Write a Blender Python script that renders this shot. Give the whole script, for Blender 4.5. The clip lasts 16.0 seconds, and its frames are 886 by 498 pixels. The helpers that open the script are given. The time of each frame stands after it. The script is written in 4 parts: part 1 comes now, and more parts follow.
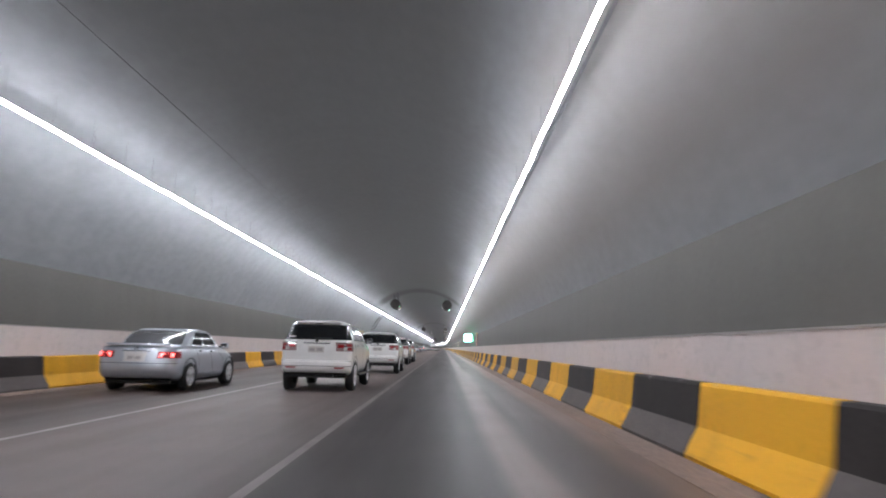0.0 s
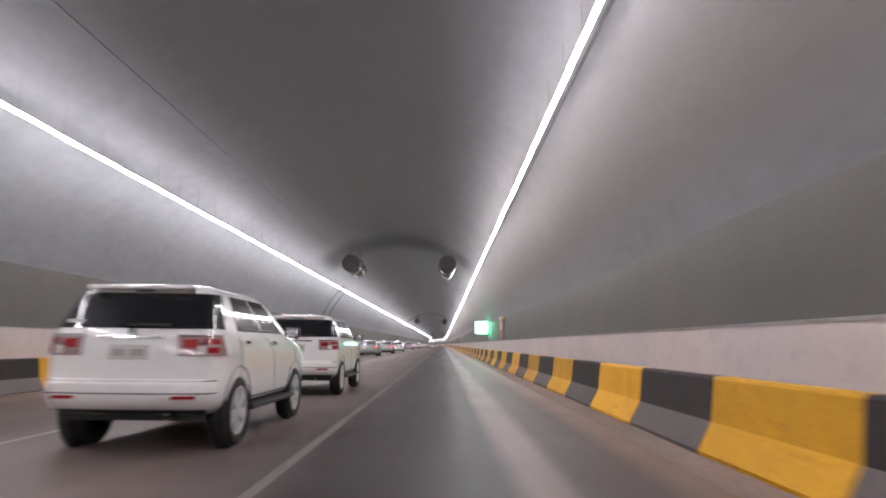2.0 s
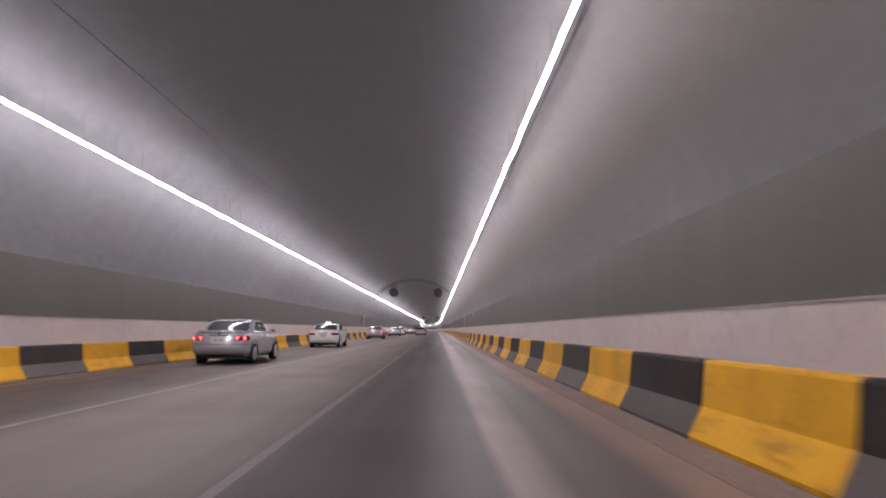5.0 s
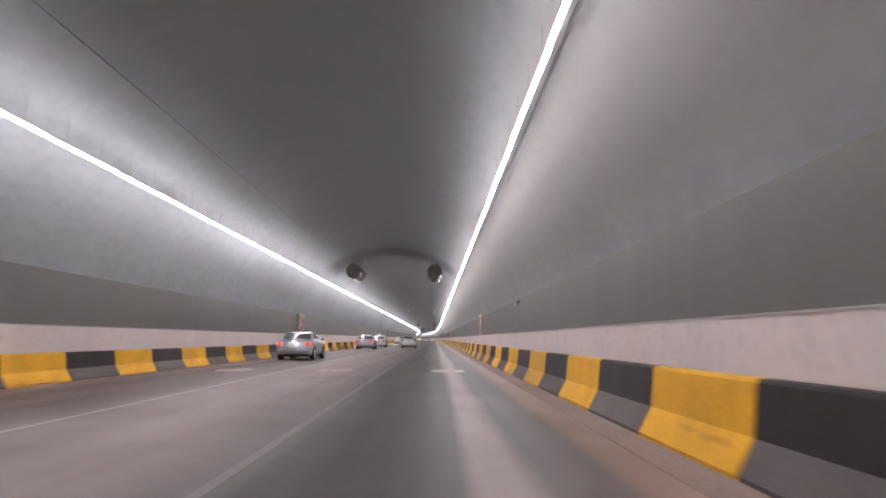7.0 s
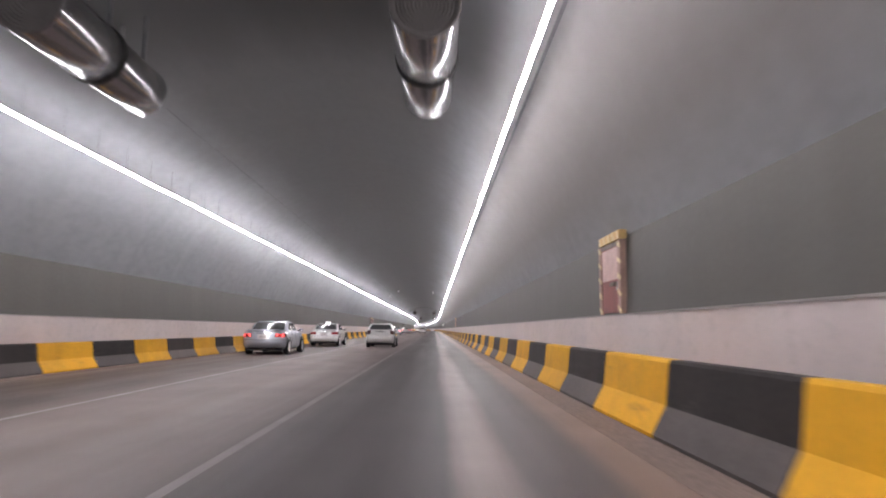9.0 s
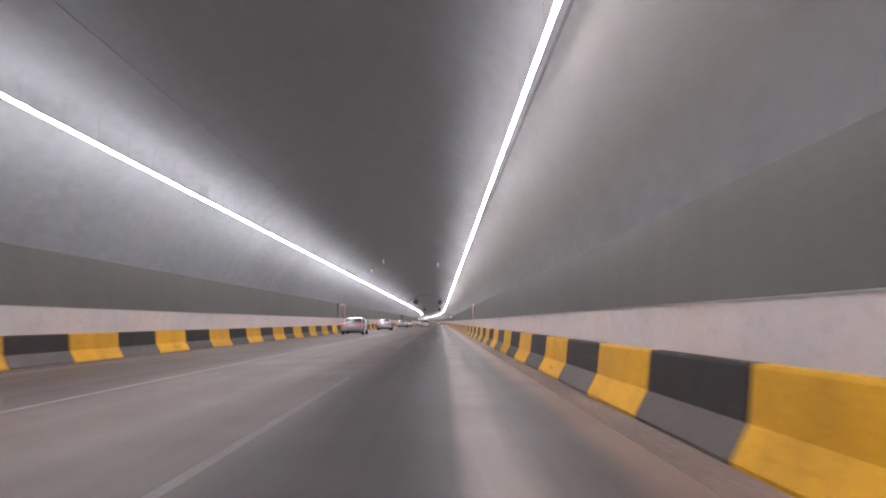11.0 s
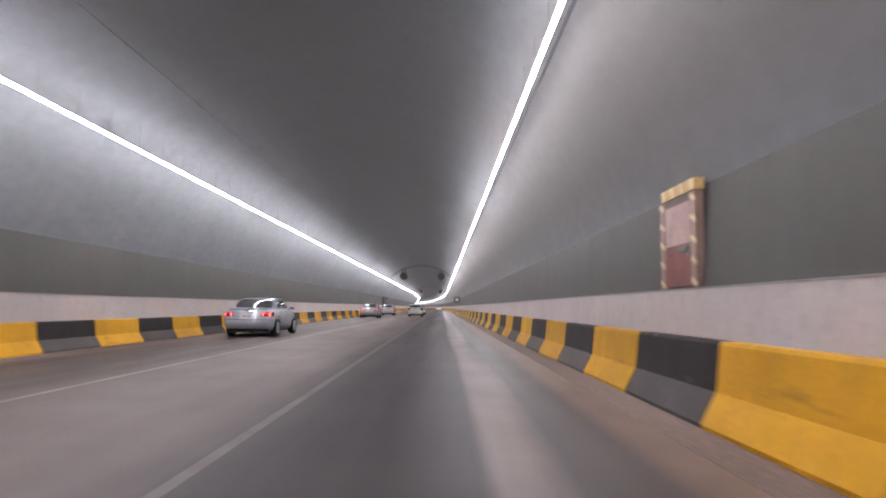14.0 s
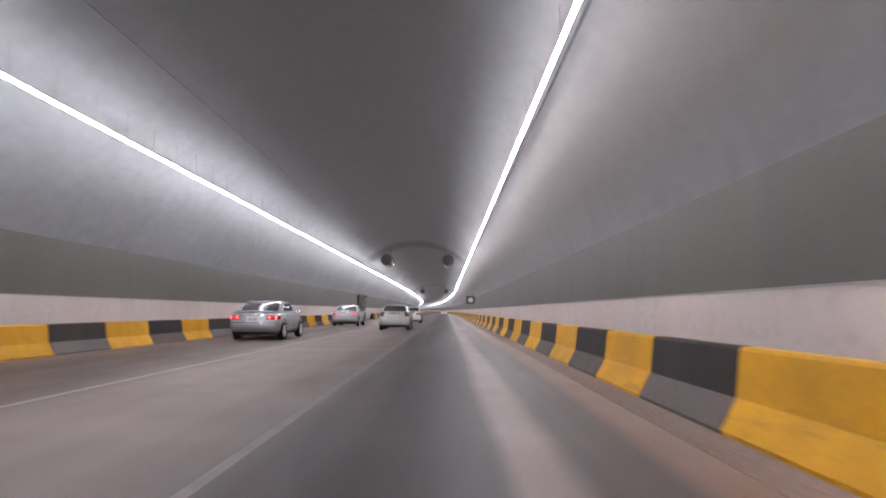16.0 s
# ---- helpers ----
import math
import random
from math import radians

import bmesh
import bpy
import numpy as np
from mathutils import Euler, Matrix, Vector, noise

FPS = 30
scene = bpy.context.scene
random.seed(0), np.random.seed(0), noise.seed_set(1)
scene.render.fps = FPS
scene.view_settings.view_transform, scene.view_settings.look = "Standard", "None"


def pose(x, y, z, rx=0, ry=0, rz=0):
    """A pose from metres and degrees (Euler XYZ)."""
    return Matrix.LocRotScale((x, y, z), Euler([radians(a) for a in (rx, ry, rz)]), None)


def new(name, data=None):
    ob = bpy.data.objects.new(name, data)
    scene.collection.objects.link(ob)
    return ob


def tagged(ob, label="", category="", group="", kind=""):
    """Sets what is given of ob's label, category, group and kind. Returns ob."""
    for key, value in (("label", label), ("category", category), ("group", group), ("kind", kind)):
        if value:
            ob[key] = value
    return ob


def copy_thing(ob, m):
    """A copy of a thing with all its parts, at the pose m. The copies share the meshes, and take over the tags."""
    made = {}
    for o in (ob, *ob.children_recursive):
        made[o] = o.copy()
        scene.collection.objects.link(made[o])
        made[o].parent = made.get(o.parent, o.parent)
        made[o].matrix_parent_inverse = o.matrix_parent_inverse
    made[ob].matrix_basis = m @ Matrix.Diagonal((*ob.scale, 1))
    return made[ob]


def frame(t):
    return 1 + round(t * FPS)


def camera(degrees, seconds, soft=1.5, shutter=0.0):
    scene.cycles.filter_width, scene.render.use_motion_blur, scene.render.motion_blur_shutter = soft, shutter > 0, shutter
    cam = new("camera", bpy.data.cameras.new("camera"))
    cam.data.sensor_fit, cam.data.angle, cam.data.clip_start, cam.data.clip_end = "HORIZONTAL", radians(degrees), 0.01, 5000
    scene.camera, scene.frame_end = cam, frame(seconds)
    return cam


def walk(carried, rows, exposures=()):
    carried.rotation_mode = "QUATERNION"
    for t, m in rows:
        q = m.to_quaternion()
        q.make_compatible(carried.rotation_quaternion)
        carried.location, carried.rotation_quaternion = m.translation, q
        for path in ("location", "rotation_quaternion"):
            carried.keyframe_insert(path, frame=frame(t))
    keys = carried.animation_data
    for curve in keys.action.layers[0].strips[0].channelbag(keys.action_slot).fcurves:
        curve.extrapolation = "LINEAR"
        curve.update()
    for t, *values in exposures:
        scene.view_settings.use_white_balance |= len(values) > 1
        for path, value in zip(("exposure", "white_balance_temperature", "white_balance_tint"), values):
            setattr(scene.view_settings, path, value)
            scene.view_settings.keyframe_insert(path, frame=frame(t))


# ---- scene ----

# camera and its walk: (seconds, x, y, z, pitch, roll, yaw)
PATH = [
    (0.0, -0.32, 0.01, 1.15, 8.89, -1.36, 0.14),
    (0.5, -0.38, 8.88, 1.15, 9.73, -0.81, -0.30),
    (1.0, -0.38, 17.75, 1.15, 8.94, -0.77, 0.25),
    (1.5, -0.43, 26.53, 1.15, 9.97, -0.54, -0.53),
    (2.0, -0.39, 35.52, 1.15, 8.57, -0.58, 0.02),
    (2.5, -0.33, 44.90, 1.15, 8.42, -0.45, -0.18),
    (3.0, -0.33, 53.85, 1.15, 8.14, -0.23, -0.26),
    (3.5, -0.32, 63.29, 1.15, 8.18, -0.07, -0.35),
    (4.0, -0.31, 72.54, 1.15, 8.30, -0.24, -0.39),
    (4.5, -0.34, 81.97, 1.15, 9.14, 0.10, -0.67),
    (5.0, -0.28, 91.19, 1.15, 7.23, -0.17, -0.53),
    (7.5, -0.02, 140.21, 1.15, 8.17, -0.37, -0.76),
    (8.0, 0.08, 149.74, 1.15, 7.40, -0.30, -0.41),
    (8.5, 0.06, 159.54, 1.15, 7.67, -0.18, -0.36),
    (9.0, 0.04, 169.26, 1.15, 7.22, -0.35, -0.75),
    (11.5, -0.03, 218.47, 1.15, 6.57, -0.58, -0.19),
    (12.0, -0.08, 228.25, 1.18, 7.22, -0.75, -0.72),
    (12.5, -0.07, 238.25, 1.15, 8.20, -0.74, -0.80),
    (13.0, -0.12, 248.21, 1.15, 6.24, -0.81, -0.64),
    (13.5, -0.09, 258.24, 1.15, 5.86, -0.71, -0.35),
    (14.0, -0.13, 268.25, 1.15, 5.26, -0.35, -0.17),
    (14.5, -0.20, 278.13, 1.15, 5.46, -1.64, 0.29),
    (15.0, -0.23, 288.45, 1.15, 5.93, -1.29, 0.62),
    (15.5, -0.24, 298.68, 1.15, 5.81, -0.78, 0.18),
    (16.0, -0.24, 308.59, 1.15, 5.58, -0.56, 0.34),
]
cam = camera(70.0, 16.0, soft=1.9, shutter=0.22)
walk(cam, [(t, pose(x, y, z, 90 + p, r, w)) for t, x, y, z, p, r, w in PATH],
     [(0.0, 0.0, 6050, 3), (1.0, 0.0, 6300, 7.5), (2.0, 0.0, 6450, 10.0), (2.5, 0.0, 6350, 7.5), (4.0, -0.03, 6450, 8.5), (4.5, -0.06, 6350, 2), (5.0, -0.36, 6550, 17), (5.6, -0.2, 6600, 12), (7.3, 0.04, 6450, 10),
      (9.2, 0.0, 6400, 9), (11.3, 0.0, 6350, 8), (13.5, -0.02, 6250, 8.0), (16.0, 0.0, 6300, 8.5)])

# world and light levels: the tunnel's strip lamps are the light
world = bpy.data.worlds.new("world")
world.use_nodes = True
world.node_tree.nodes["Background"].inputs["Color"].default_value = (0.02, 0.02, 0.022, 1)
world.node_tree.nodes["Background"].inputs["Strength"].default_value = 0.2
scene.world = world
LAMP = 78.0
SIGN = 34.0
scene.view_settings.exposure = 0.0

# ---- plan ----
AXIS = -3.5            # middle of the carriageway
Y0, Y1 = -45.0, 1250.0
BEND, RADIUS = 415.0, 5500.0
VAULT_Z, VAULT_R = 0.45, 7.675
WALL = 7.05             # half width to the light wall
WALL_TOP = 1.44
BAND_TOP = 2.97
LAMP_H, LAMP_Z = 5.04, 5.43
BLOCK = 2.52


def cx(y):
    """Sideways shift of the tunnel's axis: straight, then a gentle left bend."""
    return -((y - BEND) ** 2) / (2 * RADIUS) if y > BEND else 0.0


def stations(a, b):
    ys, y = [], a
    while y < b - 0.01:
        ys.append(y)
        y += 6.0 if y < BEND else 12.0
    return ys + [b]


# ---- materials ----
def nodes_of(name):
    m = bpy.data.materials.new(name)
    m.use_nodes = True
    return m, m.node_tree, m.node_tree.nodes["Principled BSDF"]


def surface(name, base, rough=0.7, metal=0.0, vary=0.25, grain=3.0, coarse=0.35, bump=0.15, tint=None, stretch=(1, 1, 1),
            streak=0.0, piece=0.0, spec=0.5, coat=0.0):
    """A painted, cast or worn surface: fine grain, coarse stains, vertical streaks and slight relief."""
    m, nt, bsdf = nodes_of(name)
    new_node, link = nt.nodes.new, nt.links.new
    geo = new_node("ShaderNodeNewGeometry")
    mp = new_node("ShaderNodeMapping")
    mp.inputs["Scale"].default_value = stretch
    link(geo.outputs["Position"], mp.inputs["Vector"])
    n1 = new_node("ShaderNodeTexNoise")
    n1.inputs["Scale"].default_value, n1.inputs["Detail"].default_value = grain * 8, 5
    n2 = new_node("ShaderNodeTexNoise")
    n2.inputs["Scale"].default_value, n2.inputs["Detail"].default_value = coarse, 6
    n2.inputs["Roughness"].default_value = 0.62
    for n in (n1, n2):
        link(mp.outputs["Vector"], n.inputs["Vector"])
    ramp = new_node("ShaderNodeValToRGB")
    lo = [c * (1 - vary) for c in base]
    hi = [min(1, c * (1 + vary)) for c in (tint or base)]
    ramp.color_ramp.elements[0].position, ramp.color_ramp.elements[1].position = 0.32, 0.7
    ramp.color_ramp.elements[0].color, ramp.color_ramp.elements[1].color = (*lo, 1), (*hi, 1)
    mix = new_node("ShaderNodeMath")
    mix.operation = "MULTIPLY_ADD"
    mix.inputs[1].default_value = 0.35
    add = new_node("ShaderNodeMath")
    add.operation = "MULTIPLY"
    add.inputs[1].default_value = 0.65
    link(n2.outputs["Fac"], add.inputs[0])
    link(n1.outputs["Fac"], mix.inputs[0])
    link(add.outputs[0], mix.inputs[2])
    fac = mix.outputs[0]
    if streak:
        mp2 = new_node("ShaderNodeMapping")
        mp2.inputs["Scale"].default_value = (0.15, 1.3, 0.12)
        link(geo.outputs["Position"], mp2.inputs["Vector"])
        n3 = new_node("ShaderNodeTexNoise")
        n3.inputs["Scale"].default_value, n3.inputs["Detail"].default_value = 1.0, 4
        link(mp2.outputs["Vector"], n3.inputs["Vector"])
        s = new_node("ShaderNodeMath")
        s.operation = "MULTIPLY_ADD"
        s.inputs[1].default_value = streak
        link(n3.outputs["Fac"], s.inputs[0])
        sub = new_node("ShaderNodeMath")
        sub.operation = "SUBTRACT"
        sub.inputs[1].default_value = streak * 0.5
        link(fac, sub.inputs[0])
        link(sub.outputs[0], s.inputs[2])
        fac = s.outputs[0]
    if piece:
        info = new_node("ShaderNodeObjectInfo")
        s = new_node("ShaderNodeMath")
        s.operation = "MULTIPLY_ADD"
        s.inputs[1].default_value = piece
        link(info.outputs["Random"], s.inputs[0])
        sub = new_node("ShaderNodeMath")
        sub.operation = "SUBTRACT"
        sub.inputs[1].default_value = piece * 0.5
        link(fac, sub.inputs[0])
        link(sub.outputs[0], s.inputs[2])
        fac = s.outputs[0]
    link(fac, ramp.inputs["Fac"])
    link(ramp.outputs["Color"], bsdf.inputs["Base Color"])
    bsdf.inputs["Metallic"].default_value = metal
    bsdf.inputs["Specular IOR Level"].default_value = spec
    bsdf.inputs["Coat Weight"].default_value = coat
    rr = new_node("ShaderNodeMapRange")
    rr.inputs["To Min"].default_value, rr.inputs["To Max"].default_value = max(0.02, rough - 0.08), min(1, rough + 0.1)
    link(n2.outputs["Fac"], rr.inputs["Value"])
    link(rr.outputs["Result"], bsdf.inputs["Roughness"])
    if bump:
        b = new_node("ShaderNodeBump")
        b.inputs["Strength"].default_value, b.inputs["Distance"].default_value = bump, 0.02
        link(n1.outputs["Fac"], b.inputs["Height"])
        link(b.outputs["Normal"], bsdf.inputs["Normal"])
    return m


def plain(name, base, rough=0.5, metal=0.0, coat=0.0, spec=0.5):
    m, nt, bsdf = nodes_of(name)
    bsdf.inputs["Base Color"].default_value = (*base, 1)
    bsdf.inputs["Roughness"].default_value, bsdf.inputs["Metallic"].default_value = rough, metal
    bsdf.inputs["Coat Weight"].default_value, bsdf.inputs["Specular IOR Level"].default_value = coat, spec
    return m


def glow(name, colour, strength, base=(0.8, 0.8, 0.8)):
    m, nt, bsdf = nodes_of(name)
    bsdf.inputs["Base Color"].default_value = (*base, 1)
    bsdf.inputs["Emission Color"].default_value = (*colour, 1)
    bsdf.inputs["Emission Strength"].default_value = strength
    bsdf.inputs["Roughness"].default_value = 0.3
    return m


M_VAULT = surface("vault_plaster", (0.225, 0.232, 0.248), 0.85, vary=0.18, grain=0.5, coarse=0.16, bump=0.06, stretch=(1, 0.5, 1), streak=0.2)
M_BAND = surface("dark_band_paint", (0.090, 0.085, 0.077), 0.7, vary=0.16, grain=1.5, coarse=0.2, bump=0.12, streak=0.3)
M_WALL = surface("dusty_white_wall", (0.57, 0.495, 0.478), 0.7, vary=0.10, grain=2.0, coarse=0.3, bump=0.12, streak=0.35)
M_LEDGE = surface("ledge_concrete", (0.34, 0.31, 0.30), 0.85, vary=0.3, grain=3, coarse=0.8, bump=0.3)
M_YELLOW = surface("yellow_barrier_paint", (0.70, 0.355, 0.014), 0.65, vary=0.22, grain=2.5, coarse=0.9, bump=0.2, piece=0.25, streak=0.3, spec=0.3)
M_BLACK = surface("black_barrier_paint", (0.040, 0.033, 0.032), 0.65, vary=0.35, grain=2.5, coarse=0.9, bump=0.2, piece=0.3, streak=0.4, spec=0.2)
M_TOE = surface("dusty_barrier_toe", (0.108, 0.09, 0.086), 0.75, vary=0.3, grain=2.5, coarse=0.9, bump=0.25, piece=0.3)
M_GUTTER = surface("dusty_gutter", (0.205, 0.148, 0.122), 0.9, vary=0.42, grain=2.5, coarse=0.35, bump=0.4, stretch=(1, 0.3, 1))
M_LINE = surface("worn_road_paint", (0.235, 0.212, 0.202), 0.7, vary=0.3, grain=4, coarse=1.1, bump=0.25)
M_EDGE = surface("pale_road_paint", (0.37, 0.335, 0.32), 0.7, vary=0.3, grain=4, coarse=1.1, bump=0.25)
M_DASH = surface("road_symbol_paint", (0.40, 0.32, 0.30), 0.7, vary=0.35, grain=4, coarse=1.5, bump=0.25)
M_STEEL = surface("galvanised_steel", (0.55, 0.55, 0.56), 0.3, metal=1.0, vary=0.15, grain=2, coarse=1.5, bump=0.02)
M_DARKSTEEL = surface("sooty_steel", (0.06, 0.06, 0.062), 0.5, metal=0.4, vary=0.3, grain=3, coarse=2, bump=0.05)
M_TRAY = surface("cable_tray_steel", (0.085, 0.085, 0.09), 0.75, metal=0.0, vary=0.3, grain=3, coarse=1.5, bump=0.05)
M_CABLE = surface("dusty_cable_sheath", (0.085, 0.085, 0.088), 0.8, vary=0.3, grain=3, coarse=1.0, bump=0.05)
M_LAMP = glow("lamp_diffuser", (1.0, 0.945, 0.985), LAMP)
M_HOUSING = surface("lamp_housing", (0.10, 0.10, 0.105), 0.6, metal=0.0, vary=0.15, grain=3, coarse=2, bump=0.03)


def asphalt():
    m, nt, bsdf = nodes_of("worn_asphalt")
    new_node, link = nt.nodes.new, nt.links.new
    geo = new_node("ShaderNodeNewGeometry")
    sep = new_node("ShaderNodeSeparateXYZ")
    link(geo.outputs["Position"], sep.inputs[0])
    fine = new_node("ShaderNodeTexNoise")
    fine.inputs["Scale"].default_value, fine.inputs["Detail"].default_value = 45, 4
    link(geo.outputs["Position"], fine.inputs["Vector"])
    mp = new_node("ShaderNodeMapping")
    mp.inputs["Scale"].default_value = (1.1, 0.045, 1)
    link(geo.outputs["Position"], mp.inputs["Vector"])
    long = new_node("ShaderNodeTexNoise")
    long.inputs["Scale"].default_value, long.inputs["Detail"].default_value = 1.3, 5
    link(mp.outputs["Vector"], long.inputs["Vector"])
    patch = new_node("ShaderNodeTexNoise")
    patch.inputs["Scale"].default_value, patch.inputs["Detail"].default_value = 0.5, 6
    link(geo.outputs["Position"], patch.inputs["Vector"])
    # lanes worn differently across the road: an oil-dark strip in the near lane, dusty tracks at its side; the pale
    # track also has lamp sheen painted in
    ramp = new_node("ShaderNodeValToRGB")
    mr = new_node("ShaderNodeMapRange")
    mr.inputs["From Min"].default_value, mr.inputs["From Max"].default_value = -9.5, 2.5
    wob = new_node("ShaderNodeMath")
    wob.operation = "MULTIPLY_ADD"
    wob.inputs[1].default_value = 0.5
    link(long.outputs["Fac"], wob.inputs[0])
    link(sep.outputs["X"], wob.inputs[2])
    off = new_node("ShaderNodeMath")
    off.operation = "SUBTRACT"
    off.inputs[1].default_value = 0.25
    link(wob.outputs[0], off.inputs[0])
    link(off.outputs[0], mr.inputs["Value"])
    link(mr.outputs["Result"], ramp.inputs["Fac"])
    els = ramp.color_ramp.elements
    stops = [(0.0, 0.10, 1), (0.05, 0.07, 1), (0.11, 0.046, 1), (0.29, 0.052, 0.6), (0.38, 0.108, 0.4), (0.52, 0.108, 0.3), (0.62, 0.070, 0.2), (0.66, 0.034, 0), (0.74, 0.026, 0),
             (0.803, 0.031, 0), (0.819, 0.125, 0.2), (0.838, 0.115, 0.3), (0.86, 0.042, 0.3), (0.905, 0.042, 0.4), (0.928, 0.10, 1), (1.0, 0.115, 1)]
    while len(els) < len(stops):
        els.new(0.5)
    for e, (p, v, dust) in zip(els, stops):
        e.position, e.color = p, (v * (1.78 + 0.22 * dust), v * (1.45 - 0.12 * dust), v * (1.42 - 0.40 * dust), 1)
    hsv = new_node("ShaderNodeMix")
    hsv.data_type, hsv.blend_type = "RGBA", "MULTIPLY"
    hsv.inputs["Factor"].default_value = 1.0
    link(ramp.outputs["Color"], hsv.inputs[6])
    mr2 = new_node("ShaderNodeMapRange")
    mr2.inputs["From Min"].default_value, mr2.inputs["From Max"].default_value = 0.3, 0.7
    mr2.inputs["To Min"].default_value, mr2.inputs["To Max"].default_value = 0.7, 1.3
    av = new_node("ShaderNodeMath")
    av.operation = "MULTIPLY_ADD"
    av.inputs[1].default_value = 0.4
    half = new_node("ShaderNodeMath")
    half.operation = "MULTIPLY"
    half.inputs[1].default_value = 0.6
    link(patch.outputs["Fac"], half.inputs[0])
    link(fine.outputs["Fac"], av.inputs[0])
    link(half.outputs[0], av.inputs[2])
    link(av.outputs[0], mr2.inputs["Value"])
    # colour scaled along y to fit the road's brightness: darker at the south end
    south_tone = new_node("ShaderNodeMapRange")
    south_tone.interpolation_type = "SMOOTHSTEP"
    south_tone.inputs["From Min"].default_value, south_tone.inputs["From Max"].default_value = 12.0, 62.0
    south_tone.inputs["To Min"].default_value, south_tone.inputs["To Max"].default_value = 0.68, 1.06
    link(sep.outputs["Y"], south_tone.inputs["Value"])
    toned = new_node("ShaderNodeMath")
    toned.operation = "MULTIPLY"
    link(mr2.outputs["Result"], toned.inputs[0])
    link(south_tone.outputs["Result"], toned.inputs[1])
    link(toned.outputs[0], hsv.inputs[7])
    link(hsv.outputs[2], bsdf.inputs["Base Color"])
    bsdf.inputs["Specular IOR Level"].default_value = 0.4
    ro = new_node("ShaderNodeMapRange")
    ro.inputs["To Min"].default_value, ro.inputs["To Max"].default_value = 0.4, 0.66
    link(long.outputs["Fac"], ro.inputs["Value"])
    link(ro.outputs["Result"], bsdf.inputs["Roughness"])
    b = new_node("ShaderNodeBump")
    b.inputs["Strength"].default_value, b.inputs["Distance"].default_value = 0.35, 0.01
    link(fine.outputs["Fac"], b.inputs["Height"])
    link(b.outputs["Normal"], bsdf.inputs["Normal"])
    return m


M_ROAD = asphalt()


def add_shade_and_dust(m):
    """Crown colour darkened by height, imitating the dim vault above the lamps, with an uneven edge."""
    nt = m.node_tree
    new_node, link = nt.nodes.new, nt.links.new
    bsdf = nt.nodes["Principled BSDF"]
    src = bsdf.inputs["Base Color"].links[0].from_socket
    geo = new_node("ShaderNodeNewGeometry")
    sep = new_node("ShaderNodeSeparateXYZ")
    link(geo.outputs["Position"], sep.inputs[0])
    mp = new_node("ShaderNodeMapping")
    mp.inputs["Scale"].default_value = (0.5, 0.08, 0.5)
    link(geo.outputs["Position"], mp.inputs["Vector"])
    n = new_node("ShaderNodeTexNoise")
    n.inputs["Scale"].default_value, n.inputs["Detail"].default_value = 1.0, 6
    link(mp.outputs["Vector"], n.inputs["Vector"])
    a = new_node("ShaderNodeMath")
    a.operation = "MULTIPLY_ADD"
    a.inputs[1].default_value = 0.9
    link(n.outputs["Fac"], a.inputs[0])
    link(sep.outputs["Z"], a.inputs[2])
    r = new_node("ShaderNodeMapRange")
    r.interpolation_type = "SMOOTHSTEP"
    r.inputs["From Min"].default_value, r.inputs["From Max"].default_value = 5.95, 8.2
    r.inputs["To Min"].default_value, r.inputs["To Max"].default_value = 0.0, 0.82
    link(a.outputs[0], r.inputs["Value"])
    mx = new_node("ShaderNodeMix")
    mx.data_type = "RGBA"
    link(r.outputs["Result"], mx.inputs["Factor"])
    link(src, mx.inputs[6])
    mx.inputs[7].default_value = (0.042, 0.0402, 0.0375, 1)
    # darker patches on the crown behind each pair of fans, with uneven edges
    last = mx
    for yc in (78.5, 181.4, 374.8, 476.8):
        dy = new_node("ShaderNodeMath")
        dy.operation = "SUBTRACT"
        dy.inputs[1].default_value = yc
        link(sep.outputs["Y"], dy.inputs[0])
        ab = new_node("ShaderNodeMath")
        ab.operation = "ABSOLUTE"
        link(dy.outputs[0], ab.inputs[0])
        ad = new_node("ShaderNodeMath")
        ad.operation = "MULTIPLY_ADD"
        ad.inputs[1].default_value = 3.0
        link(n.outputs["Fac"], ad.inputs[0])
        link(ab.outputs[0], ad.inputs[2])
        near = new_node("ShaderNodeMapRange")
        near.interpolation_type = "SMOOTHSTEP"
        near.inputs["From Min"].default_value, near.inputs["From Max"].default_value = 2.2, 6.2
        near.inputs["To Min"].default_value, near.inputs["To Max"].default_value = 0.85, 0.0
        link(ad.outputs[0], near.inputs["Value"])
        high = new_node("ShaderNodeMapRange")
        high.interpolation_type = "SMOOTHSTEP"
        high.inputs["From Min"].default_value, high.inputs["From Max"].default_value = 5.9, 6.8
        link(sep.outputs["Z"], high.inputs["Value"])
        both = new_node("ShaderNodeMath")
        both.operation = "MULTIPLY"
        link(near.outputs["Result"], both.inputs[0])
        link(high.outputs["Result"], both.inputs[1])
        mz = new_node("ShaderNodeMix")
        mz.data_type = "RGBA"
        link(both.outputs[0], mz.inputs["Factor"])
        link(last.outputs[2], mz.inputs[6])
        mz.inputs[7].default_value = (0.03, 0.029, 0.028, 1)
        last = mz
    mx = last
    # brown road dust on the east haunch, with darkening painted in for dimmer light
    e = new_node("ShaderNodeMath")
    e.operation = "MULTIPLY_ADD"
    e.inputs[1].default_value = 2.6
    link(n.outputs["Fac"], e.inputs[0])
    link(sep.outputs["X"], e.inputs[2])
    d = new_node("ShaderNodeMapRange")
    d.interpolation_type = "SMOOTHSTEP"
    d.inputs["From Min"].default_value, d.inputs["From Max"].default_value = 1.9, 4.0
    d.inputs["To Min"].default_value, d.inputs["To Max"].default_value = 0.0, 0.7
    link(e.outputs[0], d.inputs["Value"])
